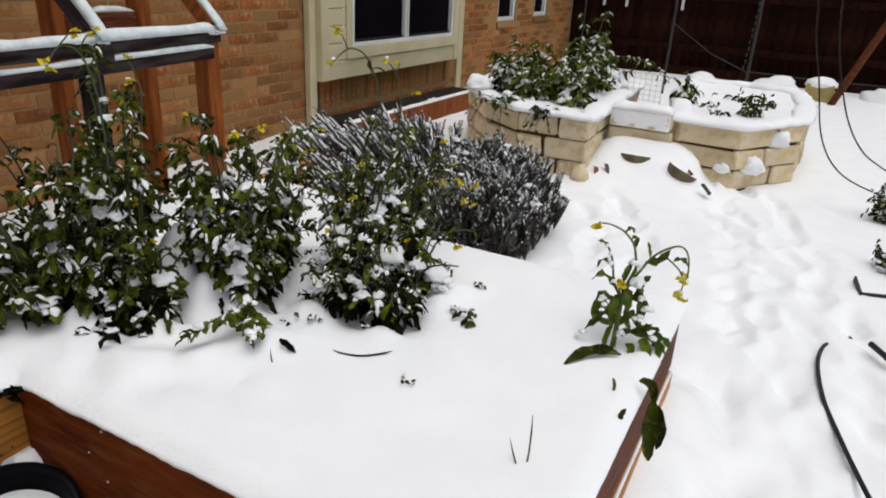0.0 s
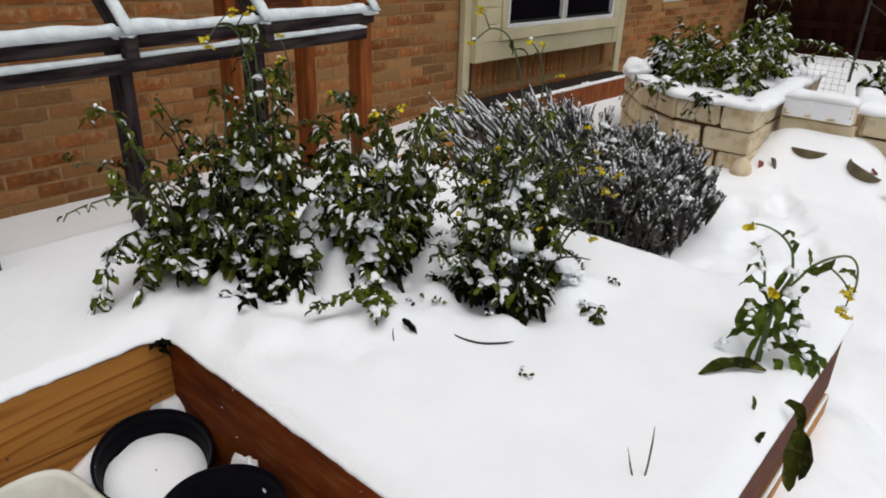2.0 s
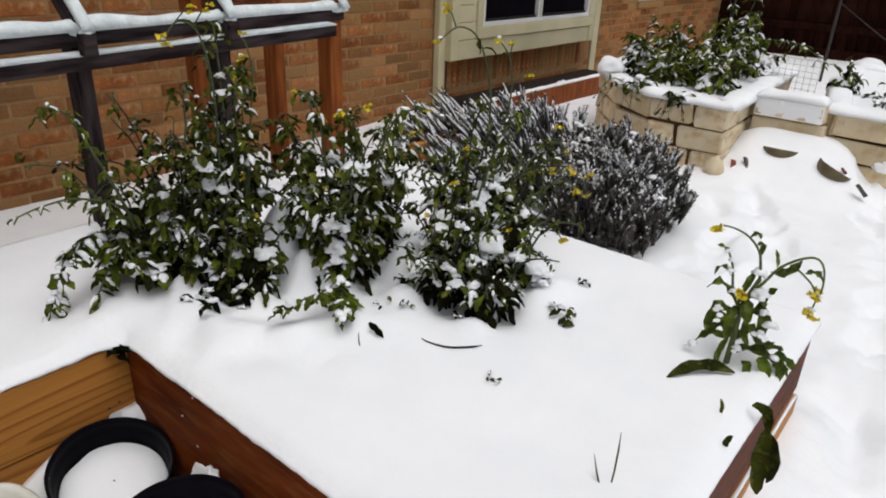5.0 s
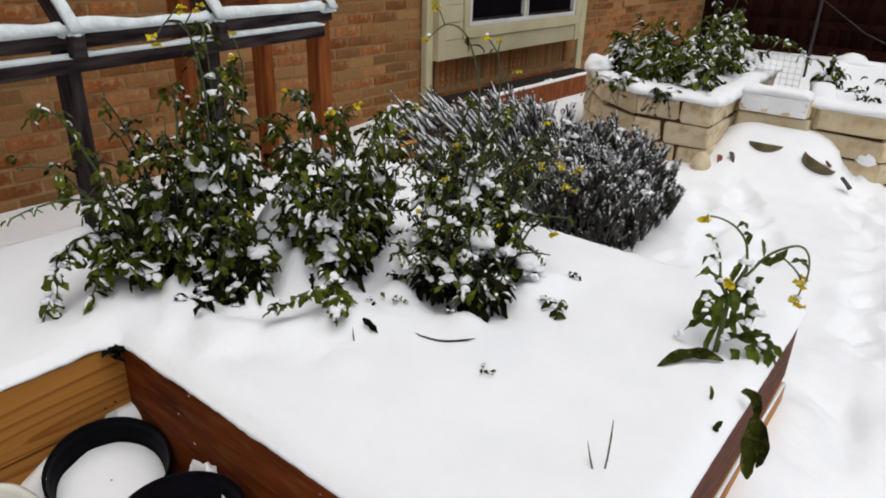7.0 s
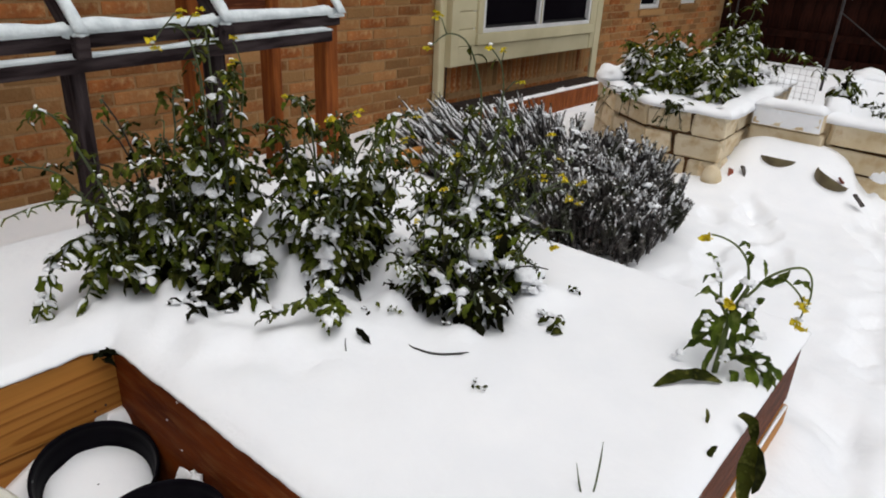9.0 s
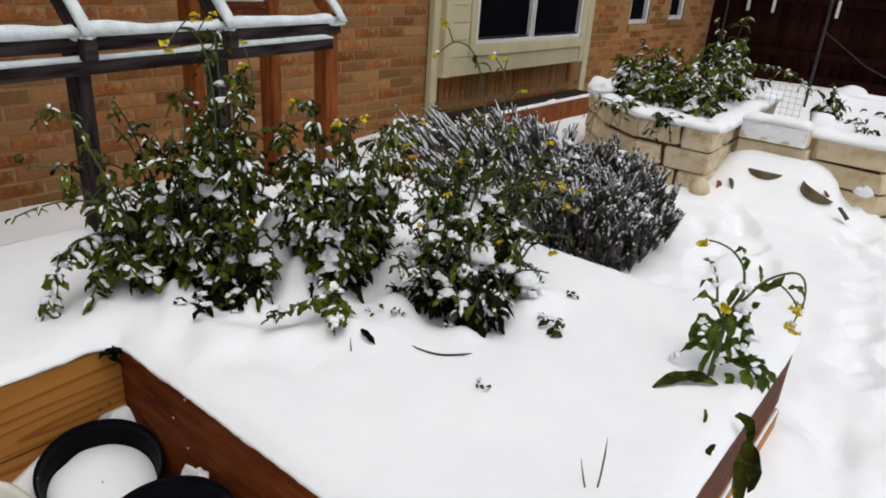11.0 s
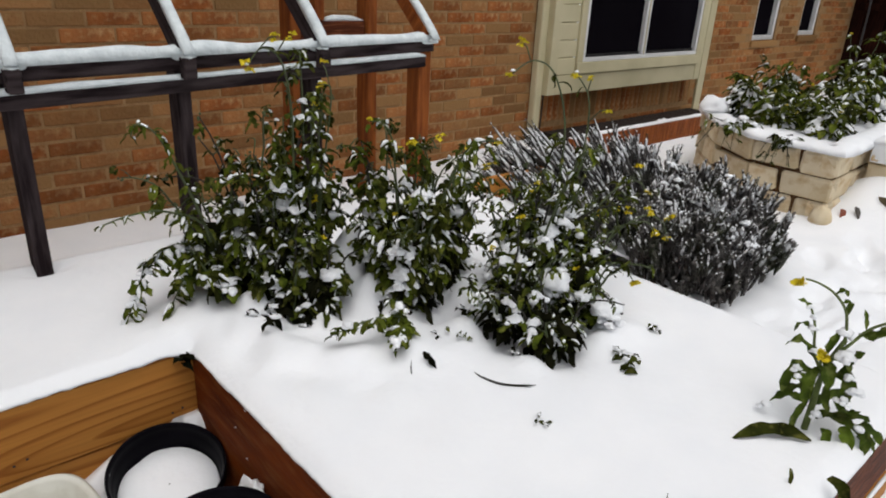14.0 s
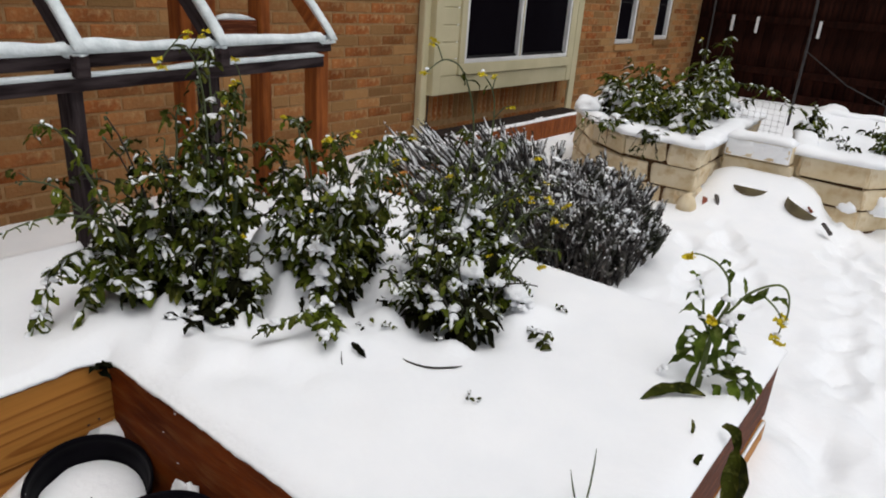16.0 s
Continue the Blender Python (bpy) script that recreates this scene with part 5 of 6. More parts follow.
def mustard():
    """The single tall plant at the front edge of the bed."""
    rnd = random.Random(3)
    p = thing("mustard_plant", "fresh green mustard plant with yellow flowers standing in snow", "plant", (0.90, -1.085, 0.385))
    across, away = Vector((0.2, -0.98, 0)), Vector((0.98, 0.2, 0))

    def at(dx, dz, depth=0.0):
        return across * dx * 0.72 + away * depth + Vector((0, 0, dz * 0.96))

    def twig(pts, r0, r1, name="branch"):
        vs = [at(*q) for q in pts]
        dense = smooth_line(vs, 5)
        acc = Acc()
        tube(acc, dense, [r0 + (r1 - r0) * i / len(dense) for i in range(len(dense))], 7)
        return part(name, acc, STALK, p)

    twig([(0, -0.04), (0.003, 0.05), (0.004, 0.10), (0.012, 0.15), (0.036, 0.21)], 0.0075, 0.0045, "stem")
    left = twig([(0.036, 0.20), (0.03, 0.235), (0.015, 0.275), (-0.022, 0.305), (-0.065, 0.318), (-0.10, 0.32)], 0.0035, 0.0018)
    right = twig([(0.03, 0.18), (0.05, 0.205), (0.08, 0.246), (0.123, 0.275), (0.165, 0.287), (0.192, 0.268), (0.203, 0.225), (0.20, 0.19)], 0.0035, 0.0018)
    side = twig([(0.12, 0.255), (0.15, 0.24), (0.18, 0.218), (0.195, 0.19), (0.19, 0.158)], 0.0025, 0.0015)
    twig([(0.0, 0.12), (-0.03, 0.165), (-0.047, 0.225), (-0.069, 0.262)], 0.0035, 0.002)
    short = twig([(0.0, 0.13), (-0.01, 0.15), (-0.007, 0.168)], 0.003, 0.002)
    for dx, dz, n, twig_part in ((-0.103, 0.306, 1, left), (0.197, 0.205, 1, right), (0.192, 0.15, 1, side), (-0.007, 0.176, 2, short)):
        y = Acc()
        for _ in range(n):
            flower(y, at(dx, dz, -0.01) + Vector([rnd.uniform(-0.006, 0.006) for _ in range(3)]), 0.013, rnd)
        part("blossom", y, PETAL, twig_part, "yellow blossom")
    up, cam_side = Vector((0, 0, 1)), -away
    # start, bend and tip (across, height, depth), width, how far the blade faces the sky
    blades = [((-0.015, 0.135), (-0.067, 0.21), (-0.106, 0.158), 0.024, 0.7), ((-0.045, 0.20), (-0.08, 0.245), (-0.094, 0.195), 0.014, 0.8),
              ((-0.01, 0.10), (-0.075, 0.16, -0.01), (-0.082, 0.055, -0.02), 0.034, 0.4), ((-0.005, 0.06), (-0.05, 0.095), (-0.08, 0.04, -0.02), 0.022, 0.5),
              ((-0.01, 0.03), (-0.065, 0.065), (-0.105, 0.022, -0.02), 0.022, 0.6), ((-0.005, 0.13), (-0.03, 0.12, -0.03), (-0.015, 0.05, -0.035), 0.028, 0.2),
              ((0.0, 0.14), (0.02, 0.165, -0.02), (0.03, 0.10, -0.03), 0.036, 0.2), ((0.03, 0.12), (0.09, 0.165, -0.01), (0.072, 0.06, -0.02), 0.036, 0.4),
              ((0.03, 0.115), (0.02, 0.07, -0.02), (0.048, 0.045, -0.02), 0.020, 0.3), ((0.045, 0.07), (0.085, 0.035, -0.01), (0.122, 0.066, -0.01), 0.019, 0.6),
              ((0.005, 0.005), (0.07, 0.055), (0.147, 0.012, -0.02), 0.030, 0.5), ((0.085, 0.02, -0.02), (0.115, 0.03, -0.04), (0.12, -0.03, -0.05), 0.034, 0.2),
              ((0.12, 0.02, -0.01), (0.17, 0.03, -0.02), (0.15, -0.03, -0.03), 0.026, 0.3), ((0.045, 0.0, -0.03), (0.07, 0.03, -0.05), (0.06, -0.03, -0.06), 0.024, 0.2),
              ((0.06, 0.232), (0.11, 0.225), (0.134, 0.275), 0.026, 0.4), ((0.05, 0.14), (0.065, 0.18), (0.09, 0.195), 0.022, 0.5),
              ((0.075, 0.245), (0.07, 0.27), (0.058, 0.288), 0.010, 0.4), ((0.005, 0.29), (0.03, 0.305), (0.02, 0.262), 0.015, 0.4),
              ((-0.02, 0.30), (0.0, 0.33), (0.012, 0.305), 0.012, 0.4), ((0.15, 0.245), (0.18, 0.265), (0.20, 0.235), 0.016, 0.5),
              ((0.0, 0.17), (0.005, 0.20, -0.01), (0.02, 0.225), 0.020, 0.3), ((0.01, 0.15), (0.05, 0.19, -0.01), (0.07, 0.15, -0.02), 0.020, 0.4),
              ((-0.06, 0.25), (-0.08, 0.275), (-0.105, 0.27), 0.012, 0.5), ((0.0, 0.03, 0.01), (-0.04, 0.08, 0.06), (-0.08, 0.04, 0.08), 0.03, 0.6),
              ((0.0, 0.03, 0.01), (0.05, 0.07, 0.05), (0.09, 0.03, 0.08), 0.03, 0.6), ((-0.01, 0.045), (-0.035, 0.02, -0.03), (-0.03, -0.02, -0.04), 0.018, 0.3),
              ((0.10, 0.01), (0.16, 0.045), (0.19, 0.0), 0.028, 0.5), ((0.13, 0.0), (0.175, 0.01), (0.17, -0.04), 0.026, 0.3), ((0.06, 0.03), (0.11, 0.06, -0.01), (0.15, 0.045), 0.022, 0.5)]
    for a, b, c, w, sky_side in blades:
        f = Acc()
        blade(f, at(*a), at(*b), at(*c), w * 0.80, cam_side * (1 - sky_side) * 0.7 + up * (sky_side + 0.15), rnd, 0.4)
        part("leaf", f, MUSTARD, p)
    f = Acc()
    blade(f, (-0.08, -0.04, 0.004), (-0.12, 0.03, 0.036), (-0.205, 0.066, 0.004), 0.029, (-0.5, 0.0, 0.6), rnd, 0.15)
    part("leaf", f, LEAF, p, "long low leaf lying on the snow")
    snow = Acc()
    for dx, dz, dp, s in ((0.03, 0.225, 0, 0.016), (0.05, 0.18, -0.01, 0.016), (-0.05, 0.215, 0, 0.010), (-0.055, 0.24, 0, 0.009), (-0.068, 0.262, 0, 0.008), (0.02, 0.03, -0.02, 0.013), (0.07, 0.135, -0.01, 0.010), (-0.06, 0.125, -0.02, 0.009), (0.13, 0.03, -0.02, 0.012), (-0.03, 0.17, -0.01, 0.008),
                          (-0.11, 0.025, -0.04, 0.012), (0.10, 0.115, -0.02, 0.014), (0.075, 0.09, -0.03, 0.012), (0.19, 0.205, 0, 0.009),
                          (0.19, 0.165, 0, 0.008), (-0.05, 0.11, -0.03, 0.008)):
        snow_lump(snow, at(dx, dz, dp), s * 0.95, rnd, 4)
    part("snow_dusting", snow, SNOW_FINE, p, kind="stuff")


mustard()

_rn = random.Random(8)
hang = thing("hanging_leaf", "long dark green leaf hanging over the bed edge", "leaf", (0.70, -1.214, 0.388))
f = Acc()
blade(f, (0.01, 0.02, 0.01), (0.0, -0.02, 0.035), (-0.005, -0.022, -0.03), 0.022, (-0.5, 0, 0.6), _rn)
blade(f, (-0.005, -0.022, -0.01), (-0.015, -0.022, -0.09), (0.0, -0.034, -0.185), 0.034, (-1, -0.15, 0.2), _rn, 0.08)
blade(f, (0.0, -0.03, -0.03), (0.0, -0.055, -0.09), (0.004, -0.045, -0.15), 0.024, (-0.8, -0.6, 0.1), _rn, 0.08)
part("blade", f, LEAF, hang)

for k, (sx, sy, sz, ln, n, lab) in enumerate(((0.50, -0.415, 0.385, 0.042, 6, "tiny green sprig poking through the snow"), (0.76, -0.72, 0.385, 0.062, 9, "snow-dusted sprig poking through the snow"),
                                             (0.17, -0.09, 0.385, 0.075, 9, "dark frosted sprig flat on the snow"), (0.42, -0.755, 0.39, 0.028, 6, "tiny bud poking through the snow"),
                                             (0.25, -0.11, 0.39, 0.05, 9, "dark frosted sprig flat on the snow"), (0.96, -0.66, 0.385, 0.035, 5, "snow-dusted sprig poking through the snow"),
                                             (0.60, -0.335, 0.385, 0.05, 7, "dark frosted sprig flat on the snow"), (0.58, -0.53, 0.385, 0.03, 3, "dark frosted sprig flat on the snow"),
                                             (0.47, -0.36, 0.385, 0.03, 4, "dark frosted sprig flat on the snow"))):
    sp = thing("sprig", lab, "plant", (sx, sy, bed_height(sx, sy) - 0.004), "sprigs in the snow")
    f, s = Acc(), Acc()
    for j in range(n):
        c = Vector((_rn.uniform(-0.25, 0.25) * ln, _rn.uniform(-0.7, 0.7) * ln, _rn.uniform(0.05, 0.45) * ln))
        h = _rn.uniform(0, 6.3)
        e = Vector((math.cos(h), math.sin(h), 0)) * ln * _rn.uniform(0.35, 0.6)
        blade(f, c, c + e * 0.6 + Vector((0, 0, 0.25 * ln)), c + e + Vector((0, 0, _rn.uniform(-0.4, 0.1) * ln)), ln * 0.26, (-0.6, 0, 0.8), _rn, seg=5)
        if _rn.random() < 0.4:
            clump(s, c + e * 0.5 + Vector((0, 0, 0.12 * ln)), (ln * 0.14, ln * 0.18, ln * 0.07), seed=j + k, rough=0.8)
    part("foliage", f, LEAF_BRIGHT if "green" in lab else DEAD_AND_SHADE if "dark" in lab else LEAF, sp, kind="stuff")
    if s.v:
        part("snow_dust", s, SNOW_FINE, sp, kind="stuff")


spray("small green shoot arching low over the snow, frost on its leaves", (0.385, -0.355, bed_height(0.385, -0.355)),
      [[(0.0, 0.0, -0.02), (0.0, 0.02, 0.04), (-0.05, 0.035, 0.052), (-0.11, 0.055, 0.042), (-0.15, 0.07, 0.026)], [(0.0, 0.01, -0.01), (0.005, 0.03, 0.04), (0.0, 0.06, 0.075)],
       [(0.0, 0.0, -0.02), (-0.015, -0.01, 0.032), (-0.04, -0.025, 0.034), (-0.065, -0.035, 0.018)]], 135, (0.028, 0.052), (0.013, 0.022), 5, 0.25, 0.9, 1)


def strand(pts, r, mat, lab, name="grass_blade"):
    a = Acc()
    tube(a, pts, [r] * (len(pts) - 1) + [r * 0.3], 5)
    single(name, a, mat, lab, "grass", group="dry blades in the snow")


strand([(0.45, -0.515, 0.394), (0.442, -0.53, 0.395), (0.441, -0.55, 0.396), (0.446, -0.573, 0.396), (0.453, -0.593, 0.396), (0.464, -0.61, 0.396), (0.478, -0.626, 0.397), (0.495, -0.642, 0.398), (0.511, -0.655, 0.400)], 0.0026, STEM_DARK, "dark bent blade lying on the snow")
strand([(0.325, -1.075, 0.37), (0.33, -1.076, 0.41), (0.34, -1.073, 0.45), (0.345, -1.070, 0.482)], 0.0018, STEM, "thin green blade standing out of the snow")
strand([(0.305, -1.07, 0.37), (0.318, -1.05, 0.40), (0.33, -1.035, 0.425)], 0.0018, STEM, "thin green blade standing out of the snow")
strand([(0.325, -0.45, 0.385), (0.325, -0.445, 0.41), (0.33, -0.44, 0.425)], 0.0016, STEM_DARK, "thin dark stalk in the snow")
for k, (fx, fy, ex, ey) in enumerate(((0.375, -0.425, 0.375, -0.475), (0.60, -0.50, 0.575, -0.53), (0.46, -0.155, 0.43, -0.19))):
    f = Acc()
    fz, ez = bed_height(fx, fy), bed_height(ex, ey)
    blade(f, (fx, fy, fz + 0.012), ((fx + ex) / 2, (fy + ey) / 2, max(fz, ez) + 0.016), (ex, ey, ez + 0.002), 0.016, (-0.7, 0.1, 0.6), _rn, 0.3)
    single("fallen_leaf", f, DEAD_AND_SHADE, "blackened folded leaf stuck in the snow", "leaf", group="dark leaves in the snow")


for k, (fx, fy, ux, uy, h, w) in enumerate(((0.655, -1.150, 0.004, 0.006, 0.028, 0.008), (0.573, -1.192, 0.008, -0.006, 0.024, 0.012))):
    f = Acc()
    fz = bed_height(fx, fy)
    blade(f, (fx, fy, fz - 0.006), (fx - ux, fy - uy, fz + h * 0.7), (fx + ux, fy + uy, fz + h), w, (-0.9, -0.2, 0.3), _rn, 0.3)
    single("leaf_tip", f, LEAF, "dark leaf tip poking out of the snow by the bed edge", "leaf", group="dark leaves in the snow")


# ---- grey shrub beside the bed ----
def lavender(name, label, at, lobes, seed):
    """A shrub of many short leafy spikes set over and inside low domes, on woody branches."""
    rnd = random.Random(seed)
    p = thing(name, label, "shrub", at)
    spikes, snow, heart = Acc(), Acc(), Acc()
    for cx, cy, rx, ry, hi, n, lean, frost, size in lobes:
        for k in range(n):
            if k % 5 == 0:
                h = rnd.uniform(0, 6.283)
                el = rnd.random() ** 0.95
                q = math.sqrt(1 - el * el)
                depth = (1 - 0.4 * rnd.random() ** 1.5) * (1 + 0.14 * noise.noise((math.cos(h) * 2.6 + cx, math.sin(h) * 2.6, el * 3)))
                low = 0.92 + 0.08 * min(1, el * 2.5)
                tuft = Vector((cx + math.cos(h) * rx * q * depth * low, cy + math.sin(h) * ry * q * depth * low, hi * (0.07 + 0.83 * el) * depth))
                way = Vector((math.cos(h) * q * 0.22 + lean[0] + rnd.uniform(-0.22, 0.22), math.sin(h) * q * 0.22 + lean[1] + rnd.uniform(-0.22, 0.22), 0.85))
            root = tuft + Vector((rnd.uniform(-1, 1), rnd.uniform(-1, 1), rnd.uniform(-1, 1))) * 0.018
            d = (way + Vector((rnd.uniform(-1, 1), rnd.uniform(-1, 1), 0)) * 0.25).normalized()
            ln = rnd.uniform(0.07, 0.13) * size * (1.5 if rnd.random() < 0.07 else 1)
            pts = [root - d * ln * 0.5, root, root + d * ln * 0.55 + Vector((0, 0, 0.004)), root + d * ln]
            tube(spikes, pts, [0.003, 0.006, 0.0055, 0.001], 4, False)
            dd = pts[3] - pts[0]
            s1 = dd.orthogonal().normalized()
            dn = dd.normalized()
            s2 = dn.cross(s1)
            for j in range(15):
                u = 0.15 + 0.85 * j / 14
                c = pts[0] + dd * u
                for m in range(2):
                    a = j * 2.4 + m * 3.14
                    o = s1 * math.cos(a) + s2 * math.sin(a)
                    tipv = c + (o * 1.2 + dn * 0.8).normalized() * 0.022 * (1 - 0.3 * u)
                    w = dn.cross(o) * 0.0065
                    spikes.add([c - w, c + w, tipv], [(0, 1, 2)])
            for _ in range(2 if rnd.random() < el else 1):
                if depth < 0.68 or rnd.random() > (0.45 + 0.5 * el) * frost:
                    continue
                z = Vector((0, 0, 0.009))
                u0 = rnd.uniform(0.3, 0.7)
                u1 = min(1.0, u0 + rnd.uniform(0.12, 0.5))
                a0, a1 = pts[0] + dd * u0 + z, pts[0] + dd * u1 + z
                wv = rnd.uniform(0.004, 0.010) * min(0.85, size + 0.25)
                if rnd.random() < 0.4:
                    snow.add([pts[3] + z * 0.4 + Vector(v) * rnd.uniform(0.003, 0.007) for v in ((1, 0, 0), (-1, 0, 0), (0, 1, 0), (0, -1, 0), (0, 0, 1), (0, 0, -1))],
                             [(0, 2, 4), (2, 1, 4), (1, 3, 4), (3, 0, 4), (2, 0, 5), (1, 2, 5), (3, 1, 5), (0, 3, 5)])
                tube(snow, [a0, a0.lerp(a1, 0.3) + z * 0.3, a0.lerp(a1, 0.7) + z * 0.2, a1], [0.002, wv, wv * 0.8, 0.001], 5)
        for k in range(10):
            h, q = rnd.uniform(0, 6.283), math.sqrt(rnd.random()) * 0.8
            s = rnd.uniform(0.008, 0.018)
            for m in range(3):
                clump(snow, (cx + math.cos(h) * q * rx + rnd.uniform(-s, s), cy + math.sin(h) * q * ry + rnd.uniform(-s, s), hi * (0.1 + 0.85 * math.sqrt(1 - q * q))), (s, s, s * 0.6), seed=k * 0.9 + m, rough=0.9)
        for k in range(40):
            h, q = rnd.uniform(0, 6.283), math.sqrt(rnd.random())
            e = Vector((cx + math.cos(h) * q * rx * 0.85, cy + math.sin(h) * q * ry * 0.85, hi * 0.75 * math.sqrt(1 - 0.8 * q * q)))
            b = Vector((cx + math.cos(h) * q * rx * 0.3, cy + math.sin(h) * q * ry * 0.3, -0.04))
            tube(heart, [b, b.lerp(e, 0.5) + Vector((0, 0, -0.02)), e], [0.009, 0.006, 0.003], 5)
    part("wood", heart, STEM_DARK, p, kind="stuff")
    part("foliage", spikes, LAVENDER, p, kind="stuff")
    part("snow_dusting", snow, SNOW_FINE, p, "snow caught along the spikes", kind="stuff")


lavender("lavender_shrub", "dense grey lavender shrub with frosted spikes beside the bed", (2.2, 0.3, 0.03),
         [(-0.02, 0.36, 0.40, 0.42, 0.44, 900, (-0.50, 0.60), 1.7, 1.35), (0.22, 0.14, 0.42, 0.40, 0.47, 650, (-0.2, 0.3), 1.5, 1.05), (0.20, -0.36, 0.38, 0.36, 0.44, 1400, (0.0, -0.02), 1.7, 0.64), (-0.06, -0.46, 0.30, 0.30, 0.37, 1200, (0.0, -0.02), 1.2, 0.60)], 21)

# ---- planting in the stone planters ----
KALE = "leafy green plants drooping under snow in the planter"
for k, (kx, ky, kh, ks) in enumerate(((3.92, 0.03, 0.26, 0.17), (3.96, 0.38, 0.28, 0.2), (4.15, 0.62, 0.36, 0.26), (4.20, 0.10, 0.38, 0.26), (4.45, 0.45, 0.44, 0.28), (4.65, 0.1, 0.46, 0.25), (4.95, 0.3, 0.60, 0.2), (4.05, 0.30, 0.34, 0.25), (4.75, 0.7, 0.42, 0.24))):
    greens(KALE, (kx, ky, 0.38), 8, kh, ks, 40 + k, leaf_len=(0.09, 0.17), leaf_w=(0.030, 0.055), nodes=7, per=5, snow_p=0.32, lump=(0.025, 0.055), blooms=0.4 if k > 4 else 0.1, dark=50, fresh=0.8, dusting=0.62, limp=0.85, tall_p=1.0, low=0.3,
           group="leafy plants in the planter", name="leafy_plant")
greens("pale green plant hanging over the stone rim", (3.64, 0.38, 0.44), 6, 0.06, 0.10, 59, lean=(-0.12, 0.06), leaf_len=(0.08, 0.13), leaf_w=(0.025, 0.04), nodes=4, per=3, snow_p=0.3, lump=(0.02, 0.035), blooms=0,
       dark=0, fresh=0.9, sag=0.02, group="leafy plants in the planter", name="trailing_plant")
greens("dark green trailing plant hanging over the stone rim", (3.56, 0.10, 0.44), 7, 0.03, 0.07, 60, lean=(-0.12, 0.0), leaf_len=(0.06, 0.10), leaf_w=(0.03, 0.045), nodes=4, per=3, snow_p=0.1, blooms=0,
       dark=0, fresh=0.05, sag=0.02, group="leafy plants in the planter", name="trailing_plant")
for k, (kx, ky, kh, n) in enumerate(((4.50, -1.03, 0.17, 11), (4.35, -0.85, 0.06, 4), (5.0, -1.15, 0.06, 5), (4.7, -0.75, 0.04, 3), (5.2, -0.9, 0.04, 4))):
    stem_plant("seedling", "small green seedling half buried in planter snow", (kx, ky, 0.405), n, kh, 0.08, 70 + k, leaf_len=(0.06, 0.12), leaf_w=(0.02, 0.035), leaves=4, snow_p=0.2, blooms=0,
               clumps=1, wilt=1.8, mat=LEAF_BRIGHT if k == 0 else LEAF, group="seedlings in the planter", low_leaves=3)
greens("green climbing plant on the wire panel, capped with snow", (4.78, -0.56, 0.40), 8, 0.27, 0.10, 80, leaf_len=(0.07, 0.12), leaf_w=(0.03, 0.05), nodes=4, per=3, snow_p=0.35, lump=(0.02, 0.035),
       blooms=0, dark=20, fresh=0.4, group="leafy plants in the planter", name="leafy_plant")

spray("long green runner trained along the wire panel", (4.80, 0.07, 0.40),
      [[(0, 0, 0.0), (0, -0.02, 0.26), (0, -0.16, 0.30), (0, -0.28, 0.285), (0, -0.36, 0.25), (0, -0.46, 0.16)]], 81, (0.06, 0.11), (0.025, 0.045), 2, 0.5, 1.0, 2)

# wire panel between the planters
panel = thing("wire_panel", "frosted welded wire panel standing in planter snow", "wire panel", (4.7, -0.15, 0.38))
for k in range(13):
    a = Acc()
    y = -0.24 + k * 0.045
    tube(a, [(0.1 * (k / 12), y, -0.02), (0.1 * (k / 12), y, 0.22)], 0.0018, 4)
    part("wire", a, FROSTED, panel)
for k in range(6):
    a = Acc()
    tube(a, [(0, -0.24, 0.02 + k * 0.04), (0.1, 0.30, 0.02 + k * 0.04)], 0.0018, 4)
    part("wire", a, FROSTED, panel)

# ---- things at the far side of the yard ----
for k, (px, py, top, lx, r) in enumerate(((8.0, 0.22, 2.0, 0.0, 0.015), (7.2, -0.76, 2.0, 0.0, 0.014), (9.0, 1.62, 2.0, 0.0, 0.012))):
    a = Acc()
    tube(a, [(0, 0, -0.1), (lx, 0.0, top / 2), (lx, 0.03, top)], r, 8)
    single("steel_pole", a, STEEL, "slim dull galvanised steel pole standing in the snow", "pole", group="steel poles", at=pose(px, py, 0))
a = Acc()
tube(a, [(10.05, 0.6, 0.72), (9.95, 0.0, 0.35), (9.9, -0.5, 0.16), (9.9, -1.5, 0.14), (9.9, -3.5, 0.16), (9.9, -6.0, 0.14)], 0.010, 6)
single("fence_wire", a, STEEL, "slack grey cable strung along the foot of the fence", "cable")
for k in range(12):
    a = Acc()
    lathe(a, [(0.006, -0.03), (0.011, -0.02), (0.012, 0.0), (0.011, 0.02), (0.006, 0.03)], 8)
    if k == 0:
        chain = thing("chain", "rusty hanging chain at the dark fence gate", "chain", (10.0, -0.46, 0.15))
    part("chain_link", a, STEEL, chain, at=pose(0.0, -0.01 * (k % 2) - k * 0.004, 0.05 + 0.085 * k))
a = Acc()
tube(a, [(8.7, -1.60, -0.05), (8.75, -1.95, 0.9), (8.8, -2.5, 2.2)], 0.042, 10)
single("timber_pole", a, STAIN, "brown stained timber pole leaning over the snow", "pole")
yb = thing("sandstone_block", "yellow sandstone block capped with snow", "stone block", (8.95, -1.47, 0.0))
part("block_body", block(-0.12, 0.12, -0.16, 0.16, -0.02, 0.20, 0.015, 0.006, 3), BLOCK, yb, smooth=False)
a = Acc()
clump(a, (0, 0, 0.19), (0.15, 0.18, 0.09), seed=2, rough=0.15)
part("snow_cap", a, SNOW, yb)
